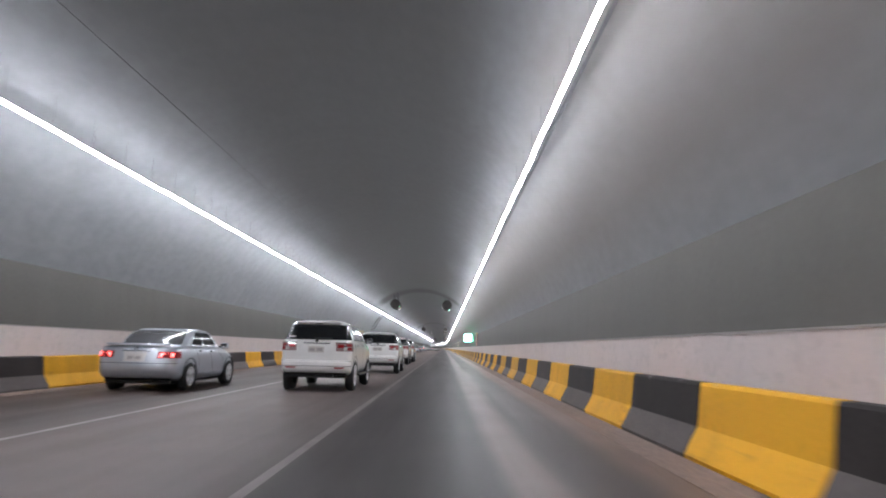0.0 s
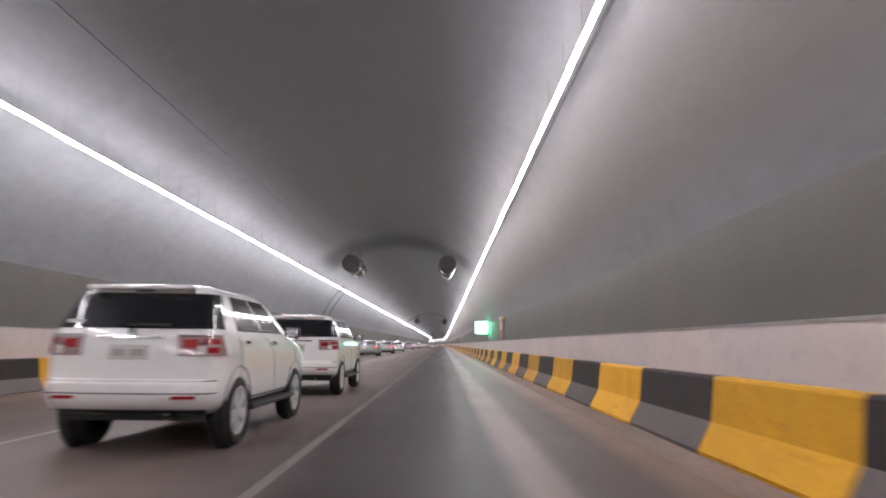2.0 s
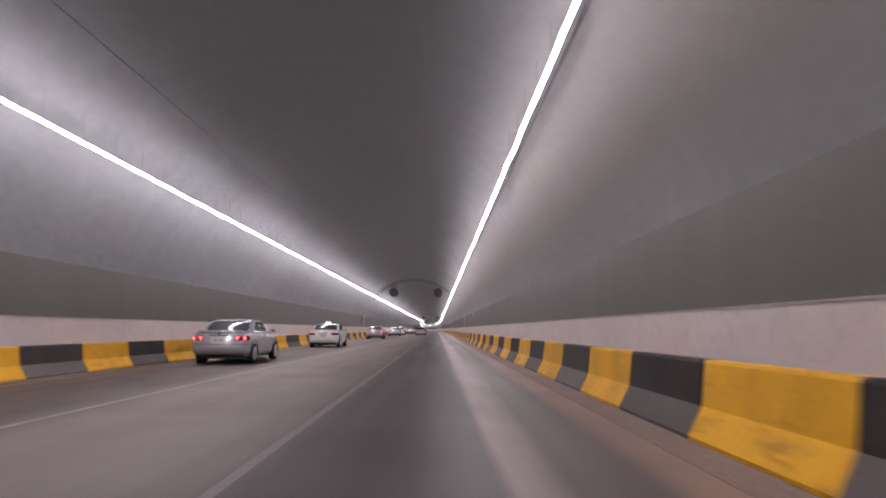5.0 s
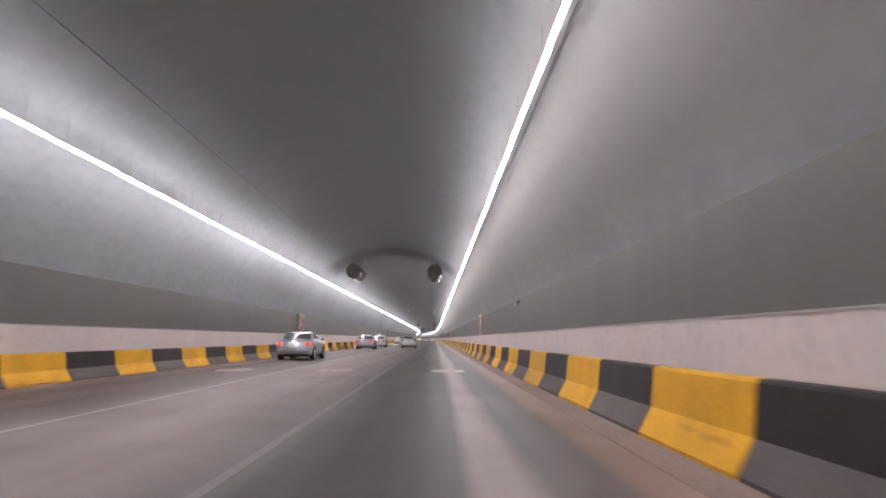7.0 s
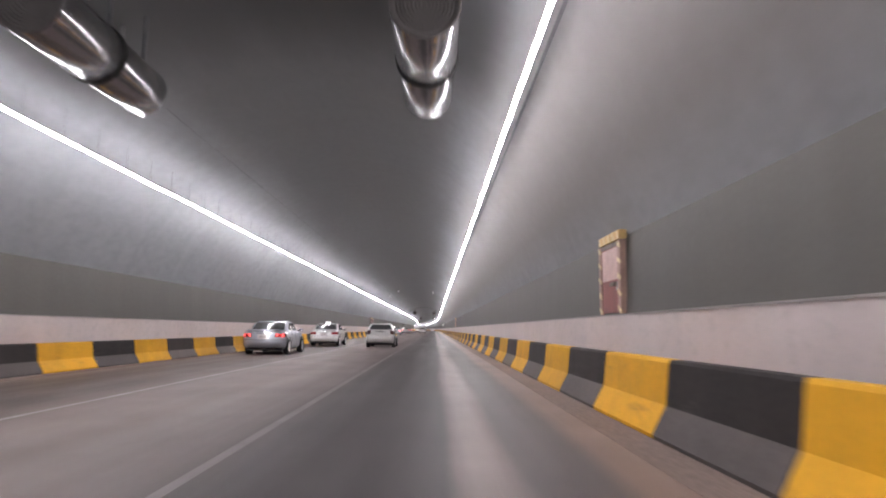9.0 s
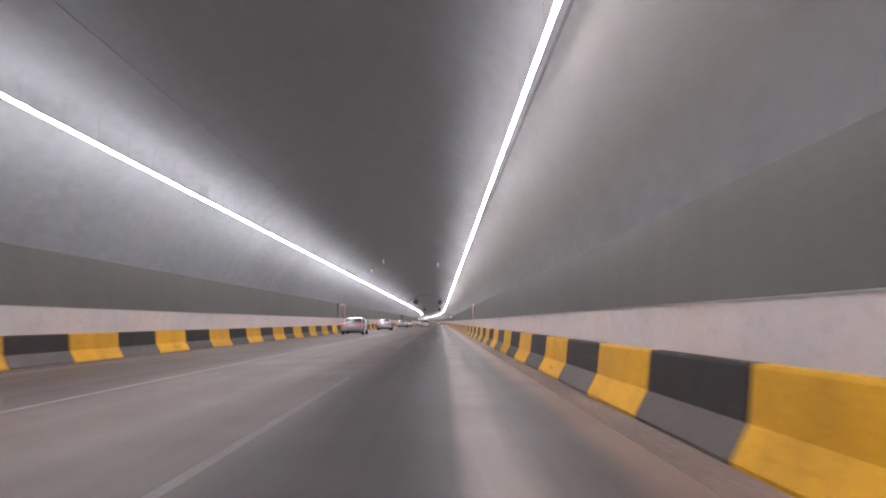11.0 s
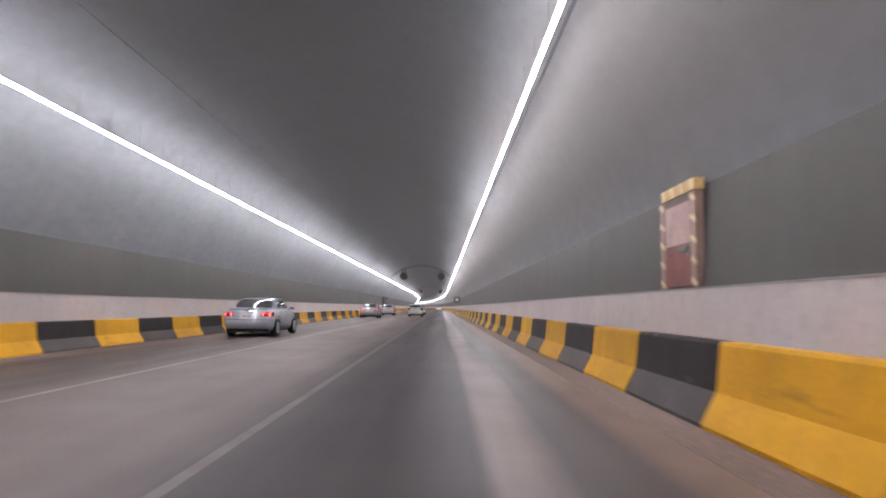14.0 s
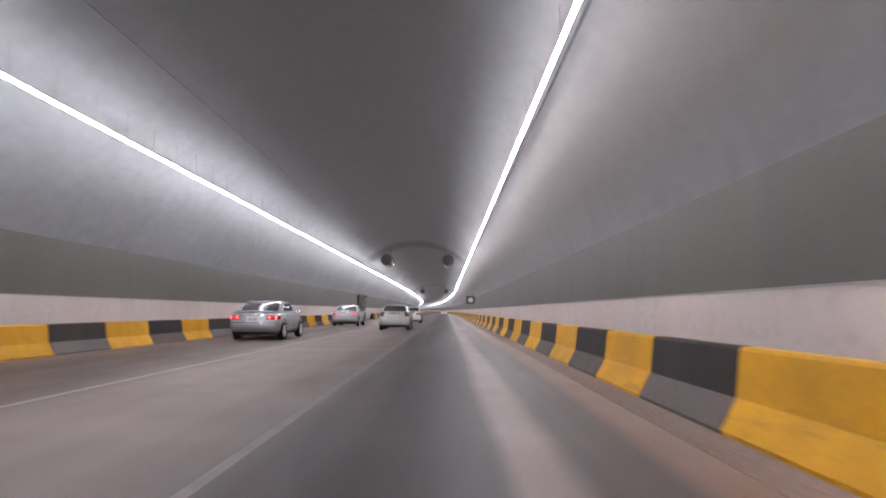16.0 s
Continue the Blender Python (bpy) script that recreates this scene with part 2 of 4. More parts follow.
    # tint eased above the band, a painted compensation for the lamps' falloff
    strip = new_node("ShaderNodeMapRange")
    strip.inputs["From Min"].default_value, strip.inputs["From Max"].default_value = 3.0, 4.1
    strip.inputs["To Min"].default_value, strip.inputs["To Max"].default_value = 0.25, 1.0
    link(sep.outputs["Z"], strip.inputs["Value"])
    thin = new_node("ShaderNodeMath")
    thin.operation = "MULTIPLY"
    link(d.outputs["Result"], thin.inputs[0])
    link(strip.outputs["Result"], thin.inputs[1])
    mx2 = new_node("ShaderNodeMix")
    mx2.data_type = "RGBA"
    link(thin.outputs[0], mx2.inputs["Factor"])
    link(mx.outputs[2], mx2.inputs[6])
    mx2.inputs[7].default_value = (0.131, 0.114, 0.096, 1)
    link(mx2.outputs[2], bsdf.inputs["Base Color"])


add_shade_and_dust(M_VAULT)


def add_wear(m, chip, scuff, chips=0.8, scuffs=0.55):
    """Paint chipped to bare concrete along the top edge, and long tyre scuffs on the flanks."""
    nt = m.node_tree
    new_node, link = nt.nodes.new, nt.links.new
    bsdf = nt.nodes["Principled BSDF"]
    src = bsdf.inputs["Base Color"].links[0].from_socket
    geo = new_node("ShaderNodeNewGeometry")
    sep = new_node("ShaderNodeSeparateXYZ")
    link(geo.outputs["Position"], sep.inputs[0])

    def patches(stretch, scale, z0, z1, gain, lo, hi, most):
        mp = new_node("ShaderNodeMapping")
        mp.inputs["Scale"].default_value = stretch
        link(geo.outputs["Position"], mp.inputs["Vector"])
        n = new_node("ShaderNodeTexNoise")
        n.inputs["Scale"].default_value, n.inputs["Detail"].default_value = scale, 6
        n.inputs["Roughness"].default_value = 0.65
        link(mp.outputs["Vector"], n.inputs["Vector"])
        zr = new_node("ShaderNodeMapRange")
        zr.inputs["From Min"].default_value, zr.inputs["From Max"].default_value = z0, z1
        zr.inputs["To Min"].default_value, zr.inputs["To Max"].default_value = -gain, 0.0
        link(sep.outputs["Z"], zr.inputs["Value"])
        add = new_node("ShaderNodeMath")
        link(n.outputs["Fac"], add.inputs[0])
        link(zr.outputs["Result"], add.inputs[1])
        r = new_node("ShaderNodeMapRange")
        r.inputs["From Min"].default_value, r.inputs["From Max"].default_value = lo, hi
        r.inputs["To Min"].default_value, r.inputs["To Max"].default_value = 0.0, most
        link(add.outputs[0], r.inputs["Value"])
        return r.outputs["Result"]

    for fac, colour in ((patches((1, 0.35, 2.2), 2.2, 0.9, 0.25, 0.12, 0.57, 0.70, scuffs), scuff), (patches((1, 1, 1), 5.0, 0.70, 0.84, 0.4, 0.54, 0.60, chips), chip)):
        mx = new_node("ShaderNodeMix")
        mx.data_type = "RGBA"
        link(fac, mx.inputs["Factor"])
        link(src, mx.inputs[6])
        mx.inputs[7].default_value = (*colour, 1)
        src = mx.outputs[2]
    link(src, bsdf.inputs["Base Color"])


add_wear(M_YELLOW, (0.55, 0.40, 0.16), (0.20, 0.09, 0.025), 0.6, 0.42)
add_wear(M_BLACK, (0.16, 0.145, 0.14), (0.10, 0.085, 0.078))
add_wear(M_TOE, (0.2, 0.18, 0.17), (0.11, 0.085, 0.075))
add_wear(M_WALL, (0.40, 0.36, 0.35), (0.36, 0.32, 0.31), 0.3, 0.25)


# ---- mesh helpers ----
def mesh_object(name, bm, material, smooth=False):
    me = bpy.data.meshes.new(name)
    bmesh.ops.recalc_face_normals(bm, faces=bm.faces)
    bm.to_mesh(me)
    bm.free()
    for m in material if isinstance(material, (list, tuple)) else [material]:
        me.materials.append(m)
    if smooth:
        me.polygons.foreach_set("use_smooth", [True] * len(me.polygons))
    return new(name, me)


def part(name, bm, material, parent, label="", smooth=False):
    ob = mesh_object(name, bm, material, smooth)
    ob.parent = parent
    if label:
        tagged(ob, label)
    return ob


def empty(name, m=None):
    ob = new(name)
    ob.empty_display_size = 0.2
    if m is not None:
        ob.matrix_basis = m
    return ob


def box(bm, x0, x1, y0, y1, z0, z1, bevel=0.0, mat=0):
    vs = [bm.verts.new((x, y, z)) for z in (z0, z1) for y in (y0, y1) for x in (x0, x1)]
    fs = [bm.faces.new([vs[i] for i in q]) for q in ((0, 2, 3, 1), (4, 5, 7, 6), (0, 1, 5, 4), (2, 6, 7, 3), (0, 4, 6, 2), (1, 3, 7, 5))]
    for f in fs:
        f.material_index = mat
    if bevel:
        es = list({e for f in fs for e in f.edges})
        r = bmesh.ops.bevel(bm, geom=es, offset=bevel, segments=2, affect="EDGES", profile=0.5)
        for f in r["faces"]:
            f.material_index = mat
    return bm


def boxed(*a, **k):
    return box(bmesh.new(), *a, **k)


def sweep(profile, a, b, mats=None, closed=False, bm=None):
    """A strip or bar with this (half-width from axis, z) profile, run along the tunnel."""
    bm = bm or bmesh.new()
    rings = [[bm.verts.new((AXIS + cx(y) + h, y, z)) for h, z in profile] for y in stations(a, b)]
    n = len(profile)
    for r0, r1 in zip(rings, rings[1:]):
        for i in range(n if closed else n - 1):
            j = (i + 1) % n
            f = bm.faces.new((r0[i], r0[j], r1[j], r1[i]))
            if mats:
                f.material_index = mats[i]
    if closed:
        bm.faces.new(rings[0][::-1])
        bm.faces.new(rings[-1])
    return bm


def vault_z(h):
    return VAULT_Z + math.sqrt(max(0.0, VAULT_R ** 2 - h * h))


def arc(n=34, shrink=0.0):
    a0 = math.asin((BAND_TOP - VAULT_Z) / VAULT_R)
    r = VAULT_R - shrink
    return [(r * math.cos(a0 + (math.pi - 2 * a0) * k / n), VAULT_Z + r * math.sin(a0 + (math.pi - 2 * a0) * k / n)) for k in range(n + 1)]


# ---- the shell ----
top = arc()
outer = [(h * 1.06, VAULT_Z + (z - VAULT_Z) * 1.06) for h, z in top]
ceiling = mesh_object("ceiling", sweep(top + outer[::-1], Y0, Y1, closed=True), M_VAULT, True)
md = ceiling.modifiers.new("edges", "EDGE_SPLIT")
md.split_angle = radians(40)
tagged(ceiling, "arched grey plastered tunnel vault with painted-in crown shade and damp stains", "ceiling", kind="structure")
for side, word in ((1, "east"), (-1, "west")):
    h0 = top[0][0]
    sec = [(side * (h0 - 0.004), BAND_TOP + 0.01), (side * (WALL + 0.10), WALL_TOP - 0.05), (side * (WALL + 0.9), WALL_TOP - 0.05), (side * (h0 + 0.5), BAND_TOP + 0.01)]
    ob = mesh_object("wall_band_" + word, sweep(sec, Y0, Y1, closed=True), M_BAND)
    tagged(ob, "dark olive grey painted wall band above the ledge", "wall", kind="structure")
    sec = [(side * WALL, -0.1), (side * WALL, WALL_TOP), (side * (WALL + 0.30), WALL_TOP), (side * (WALL + 0.30), -0.1)]
    ob = mesh_object("wall_" + word, sweep(sec, Y0, Y1, closed=True), M_WALL)
    tagged(ob, "dusty off-white lower tunnel wall behind the barrier", "wall", kind="structure")
    sec = [(side * (WALL - 0.015), WALL_TOP - 0.012), (side * (WALL - 0.015), WALL_TOP + 0.016), (side * (WALL + 0.10), WALL_TOP + 0.016), (side * (WALL + 0.10), WALL_TOP - 0.012)]
    ob = mesh_object("trim_" + word, sweep(sec, Y0, Y1, closed=True), M_LEDGE)
    tagged(ob, "narrow grey concrete coping along the wall top", "trim", kind="structure")
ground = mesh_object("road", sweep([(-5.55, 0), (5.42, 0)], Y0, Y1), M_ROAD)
tagged(ground, "worn dark asphalt three-lane carriageway with dusty tracks and painted-in lamp sheen", "road", kind="structure")
for side, word in ((1, "east"), (-1, "west")):
    a = 5.42 if side > 0 else -5.55
    ob = mesh_object("gutter_" + word, sweep([(a, -0.02), (a, 0.003), (side * 7.06, 0.03), (side * 7.06, 0.0)], Y0, Y1), M_GUTTER)
    tagged(ob, "brown dusty concrete gutter strip beside the barrier", "gutter", kind="structure")
# unseen caps added at both ends to close the shell
for y, word in ((Y0, "south"), (Y1, "north")):
    ob = mesh_object("wall_" + word, boxed(AXIS + cx(y) - 8.5, AXIS + cx(y) + 8.5, y - 0.3, y + 0.3, -0.3, 9.0), M_BAND)
    tagged(ob, "dark end cap added out of view to close the tunnel", "wall", kind="structure")

# road lines
for x, paint, wide, runs in ((-1.86, M_LINE, 0.055, ((Y0, 222.0), (235.6, Y1))), (-5.33, M_EDGE, 0.05, ((Y0, Y1),))):
    for a, b in runs:
        ob = mesh_object("lane_line", sweep([(x - AXIS - wide, 0.005), (x - AXIS + wide, 0.005)], a, b), paint)
        tagged(ob, "worn white painted lane line on asphalt", "road marking", kind="structure")

# ---- barriers ----
PROFILE = [(-0.20, 0.0), (-0.21, 0.05), (-0.05, 0.35), (0.0, 0.80), (0.02, 0.835), (0.16, 0.835), (0.19, 0.80), (0.24, 0.35), (0.40, 0.05), (0.40, 0.0)]


def block_mesh(name, paint, toe, side):
    """One barrier block; those on the west side are a little lower."""
    bm = bmesh.new()
    tall = 1.0 if side > 0 else 0.89
    g = 0.008
    rings = []
    for y in (g, g + 0.012, BLOCK - g - 0.012, BLOCK - g):
        inset = 0.008 if y in (g, BLOCK - g) else 0.0
        rings.append([bm.verts.new((side * (x + (inset if x < 0.1 else -inset)), y, max(0.0, z * tall - inset))) for x, z in PROFILE])
    n = len(PROFILE)
    for r0, r1 in zip(rings, rings[1:]):
        for i in range(n):
            f = bm.faces.new((r0[i], r0[(i + 1) % n], r1[(i + 1) % n], r1[i]))
            f.material_index = 1 if i in (0, 1, 7, 8) else 0
    bm.faces.new(rings[0])
    bm.faces.new(rings[-1][::-1])
    bmesh.ops.recalc_face_normals(bm, faces=bm.faces)
    me = bpy.data.meshes.new(name)
    bm.to_mesh(me)
    bm.free()
    me.materials.append(paint)
    me.materials.append(toe)
    return me


def joined(name, pieces, material, parent=None):
    """Many copies of simple shapes as one mesh: pieces is a list of (verts, faces, material index)."""
    vs, fs, ms = [], [], []
    for v, f, k in pieces:
        o = len(vs)
        vs += v
        fs += [[i + o for i in q] for q in f]
        ms += [k] * len(f) if isinstance(k, int) else list(k)
    me = bpy.data.meshes.new(name)
    me.from_pydata(vs, [], fs)
    for m in material:
        me.materials.append(m)
    me.polygons.foreach_set("material_index", ms)
    me.update()
    ob = new(name, me)
    if parent:
        ob.parent = parent
    return ob


NEAR_END = 420.0
# west side: runs of blocks (from, to, end of a yellow block); the first opening is in front of the emergency exit
WEST_RUNS = ((Y0, 88.0, 2.36), (95.2, 130.9, -0.18), (132.0, 381.0, 1.04), (388.9, Y1, 1.04))
EAST_RUNS = ((Y0, Y1, 2.28),)
SIDES = ((1, "east", 2.57, EAST_RUNS), (-1, "west", -9.65, WEST_RUNS))

# ---- lamps: two lines of strip lamps under the vault ----
def lamp_shapes(side):
    """Housing and tube of one strip lamp, 1.46 m long, at the origin."""
    tube = bmesh.new()
    n, r = 10, 0.040
    rings = [[tube.verts.new((r * 1.05 * math.cos(2 * math.pi * k / n), y, r * math.sin(2 * math.pi * k / n))) for k in range(n)] for y in (0.02, 1.46)]
    for k in range(n):
        tube.faces.new((rings[0][k], rings[0][(k + 1) % n], rings[1][(k + 1) % n], rings[1][k]))
    tube.faces.new(rings[0][::-1])
    tube.faces.new(rings[1])
    # a narrow back plate turned towards the vault, end caps and a hanging rod
    house = boxed(-0.0275, 0.0275, -0.008, 1.49, 0.044, 0.06, bevel=0.004)
    box(house, -0.028, 0.028, -0.012, 0.014, -0.03, 0.046)
    bmesh.ops.rotate(house, verts=house.verts, cent=(0, 0, 0), matrix=Matrix.Rotation(side * math.pi / 4, 3, "Y"))
    box(house, side * 0.035 - 0.003, side * 0.035 + 0.003, 0.74, 0.746, 0.05, 0.76)
    return house, tube


LAMP_STEP = 1.5
MISSING = {(-1, 57)}
lamp_far = []
for side in (1, -1):
    master = None
    for k in range(-8, int((Y1 + 12) / LAMP_STEP) - 10):
        y = k * LAMP_STEP - 0.15
        x = AXIS + cx(y) + side * LAMP_H
        if (side, k) in MISSING:
            continue
        if k < 142:
            if master is None:
                master = empty("strip_lamp")
                hs, tb = lamp_shapes(side)
                part("housing", hs, M_HOUSING, master)
                part("diffuser", tb, M_LAMP, master, "glowing white tube", True)
                tagged(master, "long white fluorescent strip lamp fixed under the vault", "lamp", "tunnel strip lamps")
                shape = next(c for c in master.children if c.name.startswith("diffuser"))
                shape_h = next(c for c in master.children if c.name.startswith("housing"))
                master.location = (x, y, LAMP_Z)
                rnd = random.Random(4)
            else:
                copy_thing(master, pose(x + rnd.uniform(-0.008, 0.008), y, LAMP_Z + rnd.uniform(-0.007, 0.007), rnd.uniform(-0.35, 0.35), 0, rnd.uniform(-0.35, 0.35)))
        else:
            for me, m in ((shape.data, 0), (shape_h.data, 1)):
                lamp_far.append(([(v.co.x + x, v.co.y + y, v.co.z + LAMP_Z) for v in me.vertices], [list(p.vertices) for p in me.polygons], m))
far_lamps = joined("far_strip_lamps", lamp_far, [M_LAMP, M_HOUSING])
tagged(far_lamps, "unbroken rows of white strip lamps far along the vault", "lamp", kind="stuff")

# narrow cable tray and cable along the vault
for side in (1,):
    h = 5.40
    z = vault_z(h)
    sec = [(side * (h - 0.02), z - 0.02), (side * (h - 0.02), z + 0.05), (side * (h + 0.04), z + 0.02), (side * (h + 0.03), z - 0.05)]
    ob = mesh_object("cable_tray", sweep(sec, Y0, Y1, closed=True), M_TRAY)
    tagged(ob, "dark steel cable tray beside the strip lamps", "cable tray", kind="structure")
h = -3.85
sec = [(h + 0.010 * math.cos(2 * math.pi * k / 6), vault_z(h) - 0.008 + 0.010 * math.sin(2 * math.pi * k / 6)) for k in range(6)]
ob = mesh_object("cable", sweep(sec, Y0, Y1, closed=True), M_CABLE, True)
tagged(ob, "thin black cable run along the vault", "cable", kind="structure")

# ---- things: jet fans, signs, cabinets, the exit ----
M_RED = surface("red_cabinet_paint", (0.21, 0.062, 0.055), 0.55, vary=0.45, grain=3, coarse=2.2, bump=0.06)
M_STRIPE_Y = surface("hazard_yellow", (0.60, 0.40, 0.10), 0.6, vary=0.25, grain=3, coarse=2, bump=0.05)
M_STRIPE_O = surface("hazard_orange", (0.58, 0.39, 0.16), 0.6, vary=0.25, grain=3, coarse=2, bump=0.05)
M_STRIPE_P = surface("hazard_pale_yellow", (0.68, 0.55, 0.32), 0.6, vary=0.25, grain=3, coarse=2, bump=0.05)
M_STRIPE_R = surface("hazard_faded_red", (0.34, 0.22, 0.18), 0.6, vary=0.25, grain=3, coarse=2, bump=0.05)
M_STRIPE_D = surface("hazard_dark", (0.16, 0.13, 0.11), 0.6, vary=0.3, grain=3, coarse=2, bump=0.05)
M_STRIPE_W = surface("hazard_white", (0.55, 0.53, 0.50), 0.6, vary=0.25, grain=3, coarse=2, bump=0.05)
M_GREY = surface("grey_panel_paint", (0.27, 0.265, 0.26), 0.65, vary=0.2, grain=3, coarse=1, bump=0.08)
M_NICHE = surface("dark_niche", (0.05, 0.048, 0.047), 0.8, vary=0.3, grain=3, coarse=1.5, bump=0.1)
M_DOOR_O = surface("orange_door_paint", (0.40, 0.085, 0.03), 0.5, vary=0.25, grain=3, coarse=1.2, bump=0.06)
M_DOOR_G = surface("green_door_paint", (0.022, 0.14, 0.08), 0.5, vary=0.25, grain=3, coarse=1.2, bump=0.06)
M_SIGN = glow("sign_face", (0.14, 1.0, 0.50), SIGN)
M_EXITLAMP = glow("exit_lamp_face", (0.12, 1.0, 0.5), 85.0)
M_SIGNBOX = surface("sign_box", (0.06, 0.065, 0.065), 0.5, vary=0.2, grain=3, coarse=2, bump=0.04)
M_PALE = surface("pale_disc", (0.6, 0.6, 0.58), 0.6, vary=0.15, grain=3, coarse=2, bump=0.02)
M_RUBBER = surface("black_rubber", (0.022, 0.022, 0.023), 0.75, vary=0.3, grain=5, coarse=3, bump=0.1)
M_CONE = surface("cone_orange", (0.55, 0.13, 0.03), 0.5, vary=0.2, grain=4, coarse=3, bump=0.04)
M_BROWN = surface("dark_brown_block", (0.075, 0.042, 0.035), 0.7, vary=0.3, grain=3, coarse=1.5, bump=0.15)


M_ROUNDBAR = surface("worn_symbol_bars", (0.24, 0.19, 0.175), 0.75, vary=0.4, grain=4, coarse=2.5, bump=0.25)
M_PINKISH = surface("dusty_pale_panel", (0.46, 0.32, 0.29), 0.6, vary=0.3, grain=3, coarse=2.2, bump=0.06)
M_LINING = surface("dusty_fan_lining", (0.072, 0.066, 0.064), 0.95, vary=0.2, grain=3, coarse=1.5, bump=0.05, spec=0.1)
M_SOOT = surface("soot_lining", (0.022, 0.021, 0.0205), 0.95, vary=0.3, grain=3, coarse=1.5, bump=0.05, spec=0.1)
M_NICHEBACK = surface("dusty_niche_back", (0.12, 0.108, 0.098), 0.8, vary=0.25, grain=3, coarse=1.0, bump=0.1)
M_FAN = surface("smooth_fan_steel", (0.29, 0.28, 0.285), 0.18, metal=0.8, vary=0.1, grain=2, coarse=0.8, bump=0.0)
M_DARKDOOR = surface("dark_door_paint", (0.06, 0.055, 0.05), 0.6, vary=0.25, grain=3, coarse=1.2, bump=0.06)


def lathe(bm, prof, cyl=24, mat=0):
    """Turn (radius, y) round the y axis."""
    rings = [[bm.verts.new((r * math.cos(2 * math.pi * k / cyl), y, r * math.sin(2 * math.pi * k / cyl))) for k in range(cyl)] for r, y in prof]
    for r0, r1 in zip(rings, rings[1:]):
        for k in range(cyl):
            f = bm.faces.new((r0[k], r0[(k + 1) % cyl], r1[(k + 1) % cyl], r1[k]))
            f.material_index = mat
    return bm


def jet_fan(x, y, z, r=0.57):
    """A steel jet fan: two silencers and a motor casing, hung on brackets; its mouth faces the traffic at y."""
    fan = empty("jet_fan", pose(x, y, z))
    tagged(fan, "galvanised steel jet fan hung on brackets from the vault", "ventilation fan", "jet fans under the vault")
    part("silencer", lathe(bmesh.new(), [(r - 0.02, 0.02), (r, 0.05), (r, 1.93), (r - 0.03, 1.96)], 32), M_FAN, fan, smooth=True)
    part("inlet_ring", lathe(bmesh.new(), [(r - 0.07, 0.03), (r - 0.03, 0.0), (r - 0.004, 0.004), (r + 0.004, 0.03), (r, 0.055)], 32), M_LINING, fan, "dusty inlet ring", True)
    part("lining", lathe(bmesh.new(), [(r - 0.065, 0.025), (r - 0.14, 0.12), (r - 0.16, 0.4), (r - 0.16, 3.8)], 32), M_LINING, fan, "dusty inner lining", True)
    part("silencer", lathe(bmesh.new(), [(r - 0.06, 2.06), (r - 0.035, 2.09), (r - 0.035, 3.95), (r - 0.08, 4.0), (r - 0.16, 3.8)], 32), M_FAN, fan, smooth=True)
    part("motor_casing", lathe(bmesh.new(), [(r - 0.05, 1.95), (r + 0.022, 1.96), (r + 0.022, 1.985), (r - 0.02, 2.0), (r - 0.02, 2.03), (r + 0.022, 2.045), (r + 0.022, 2.07), (r - 0.06, 2.08)], 32), M_SOOT, fan, "dark flanged motor casing", True)
    guard = lathe(bmesh.new(), [(0.0, 0.075)] + [(0.02 + k * 0.030, 0.075 if k % 2 else 0.055) for k in range(17)], 32)
    part("inlet_guard", guard, M_LINING, fan, "dust-clogged ring guard over the mouth")
    h = x - AXIS
    for yy in (0.55, 1.97, 3.4):
        for dx in (-0.24, 0.24):
            part("bracket", boxed(dx - 0.035, dx + 0.035, yy - 0.025, yy + 0.025, 0.45, vault_z(h + dx) - z + 0.02, bevel=0.006), M_TRAY, fan, "sooty hanging strap")
    return fan


FANS = (75.7, 178.6, 372.0, 474.0)
for y in FANS:
    for s in (-1, 1):
        jet_fan(AXIS + s * 3.1 + 0.25 + cx(y), y, 6.22)

# empty fan brackets
for x, y in ((AXIS - 4.1, 277.8), (AXIS + 3.2, 275.4), (AXIS - 2.55, 275.2)):
    zt = vault_z(x - AXIS)
    hanger = empty("fan_bracket", pose(x, y, zt))
    part("base_plate", boxed(-0.16, 0.16, -0.14, 0.14, -0.05, 0.04, bevel=0.008), M_DARKSTEEL, hanger)
    part("arm", boxed(-0.05, 0.05, -0.05, 0.05, -0.42, -0.04, bevel=0.008), M_STEEL, hanger)
    part("foot", boxed(-0.05, 0.05, -0.2, 0.1, -0.46, -0.40, bevel=0.008), M_STEEL, hanger)
    tagged(hanger, "empty steel fan bracket fixed under the vault", "bracket", "empty fan brackets")


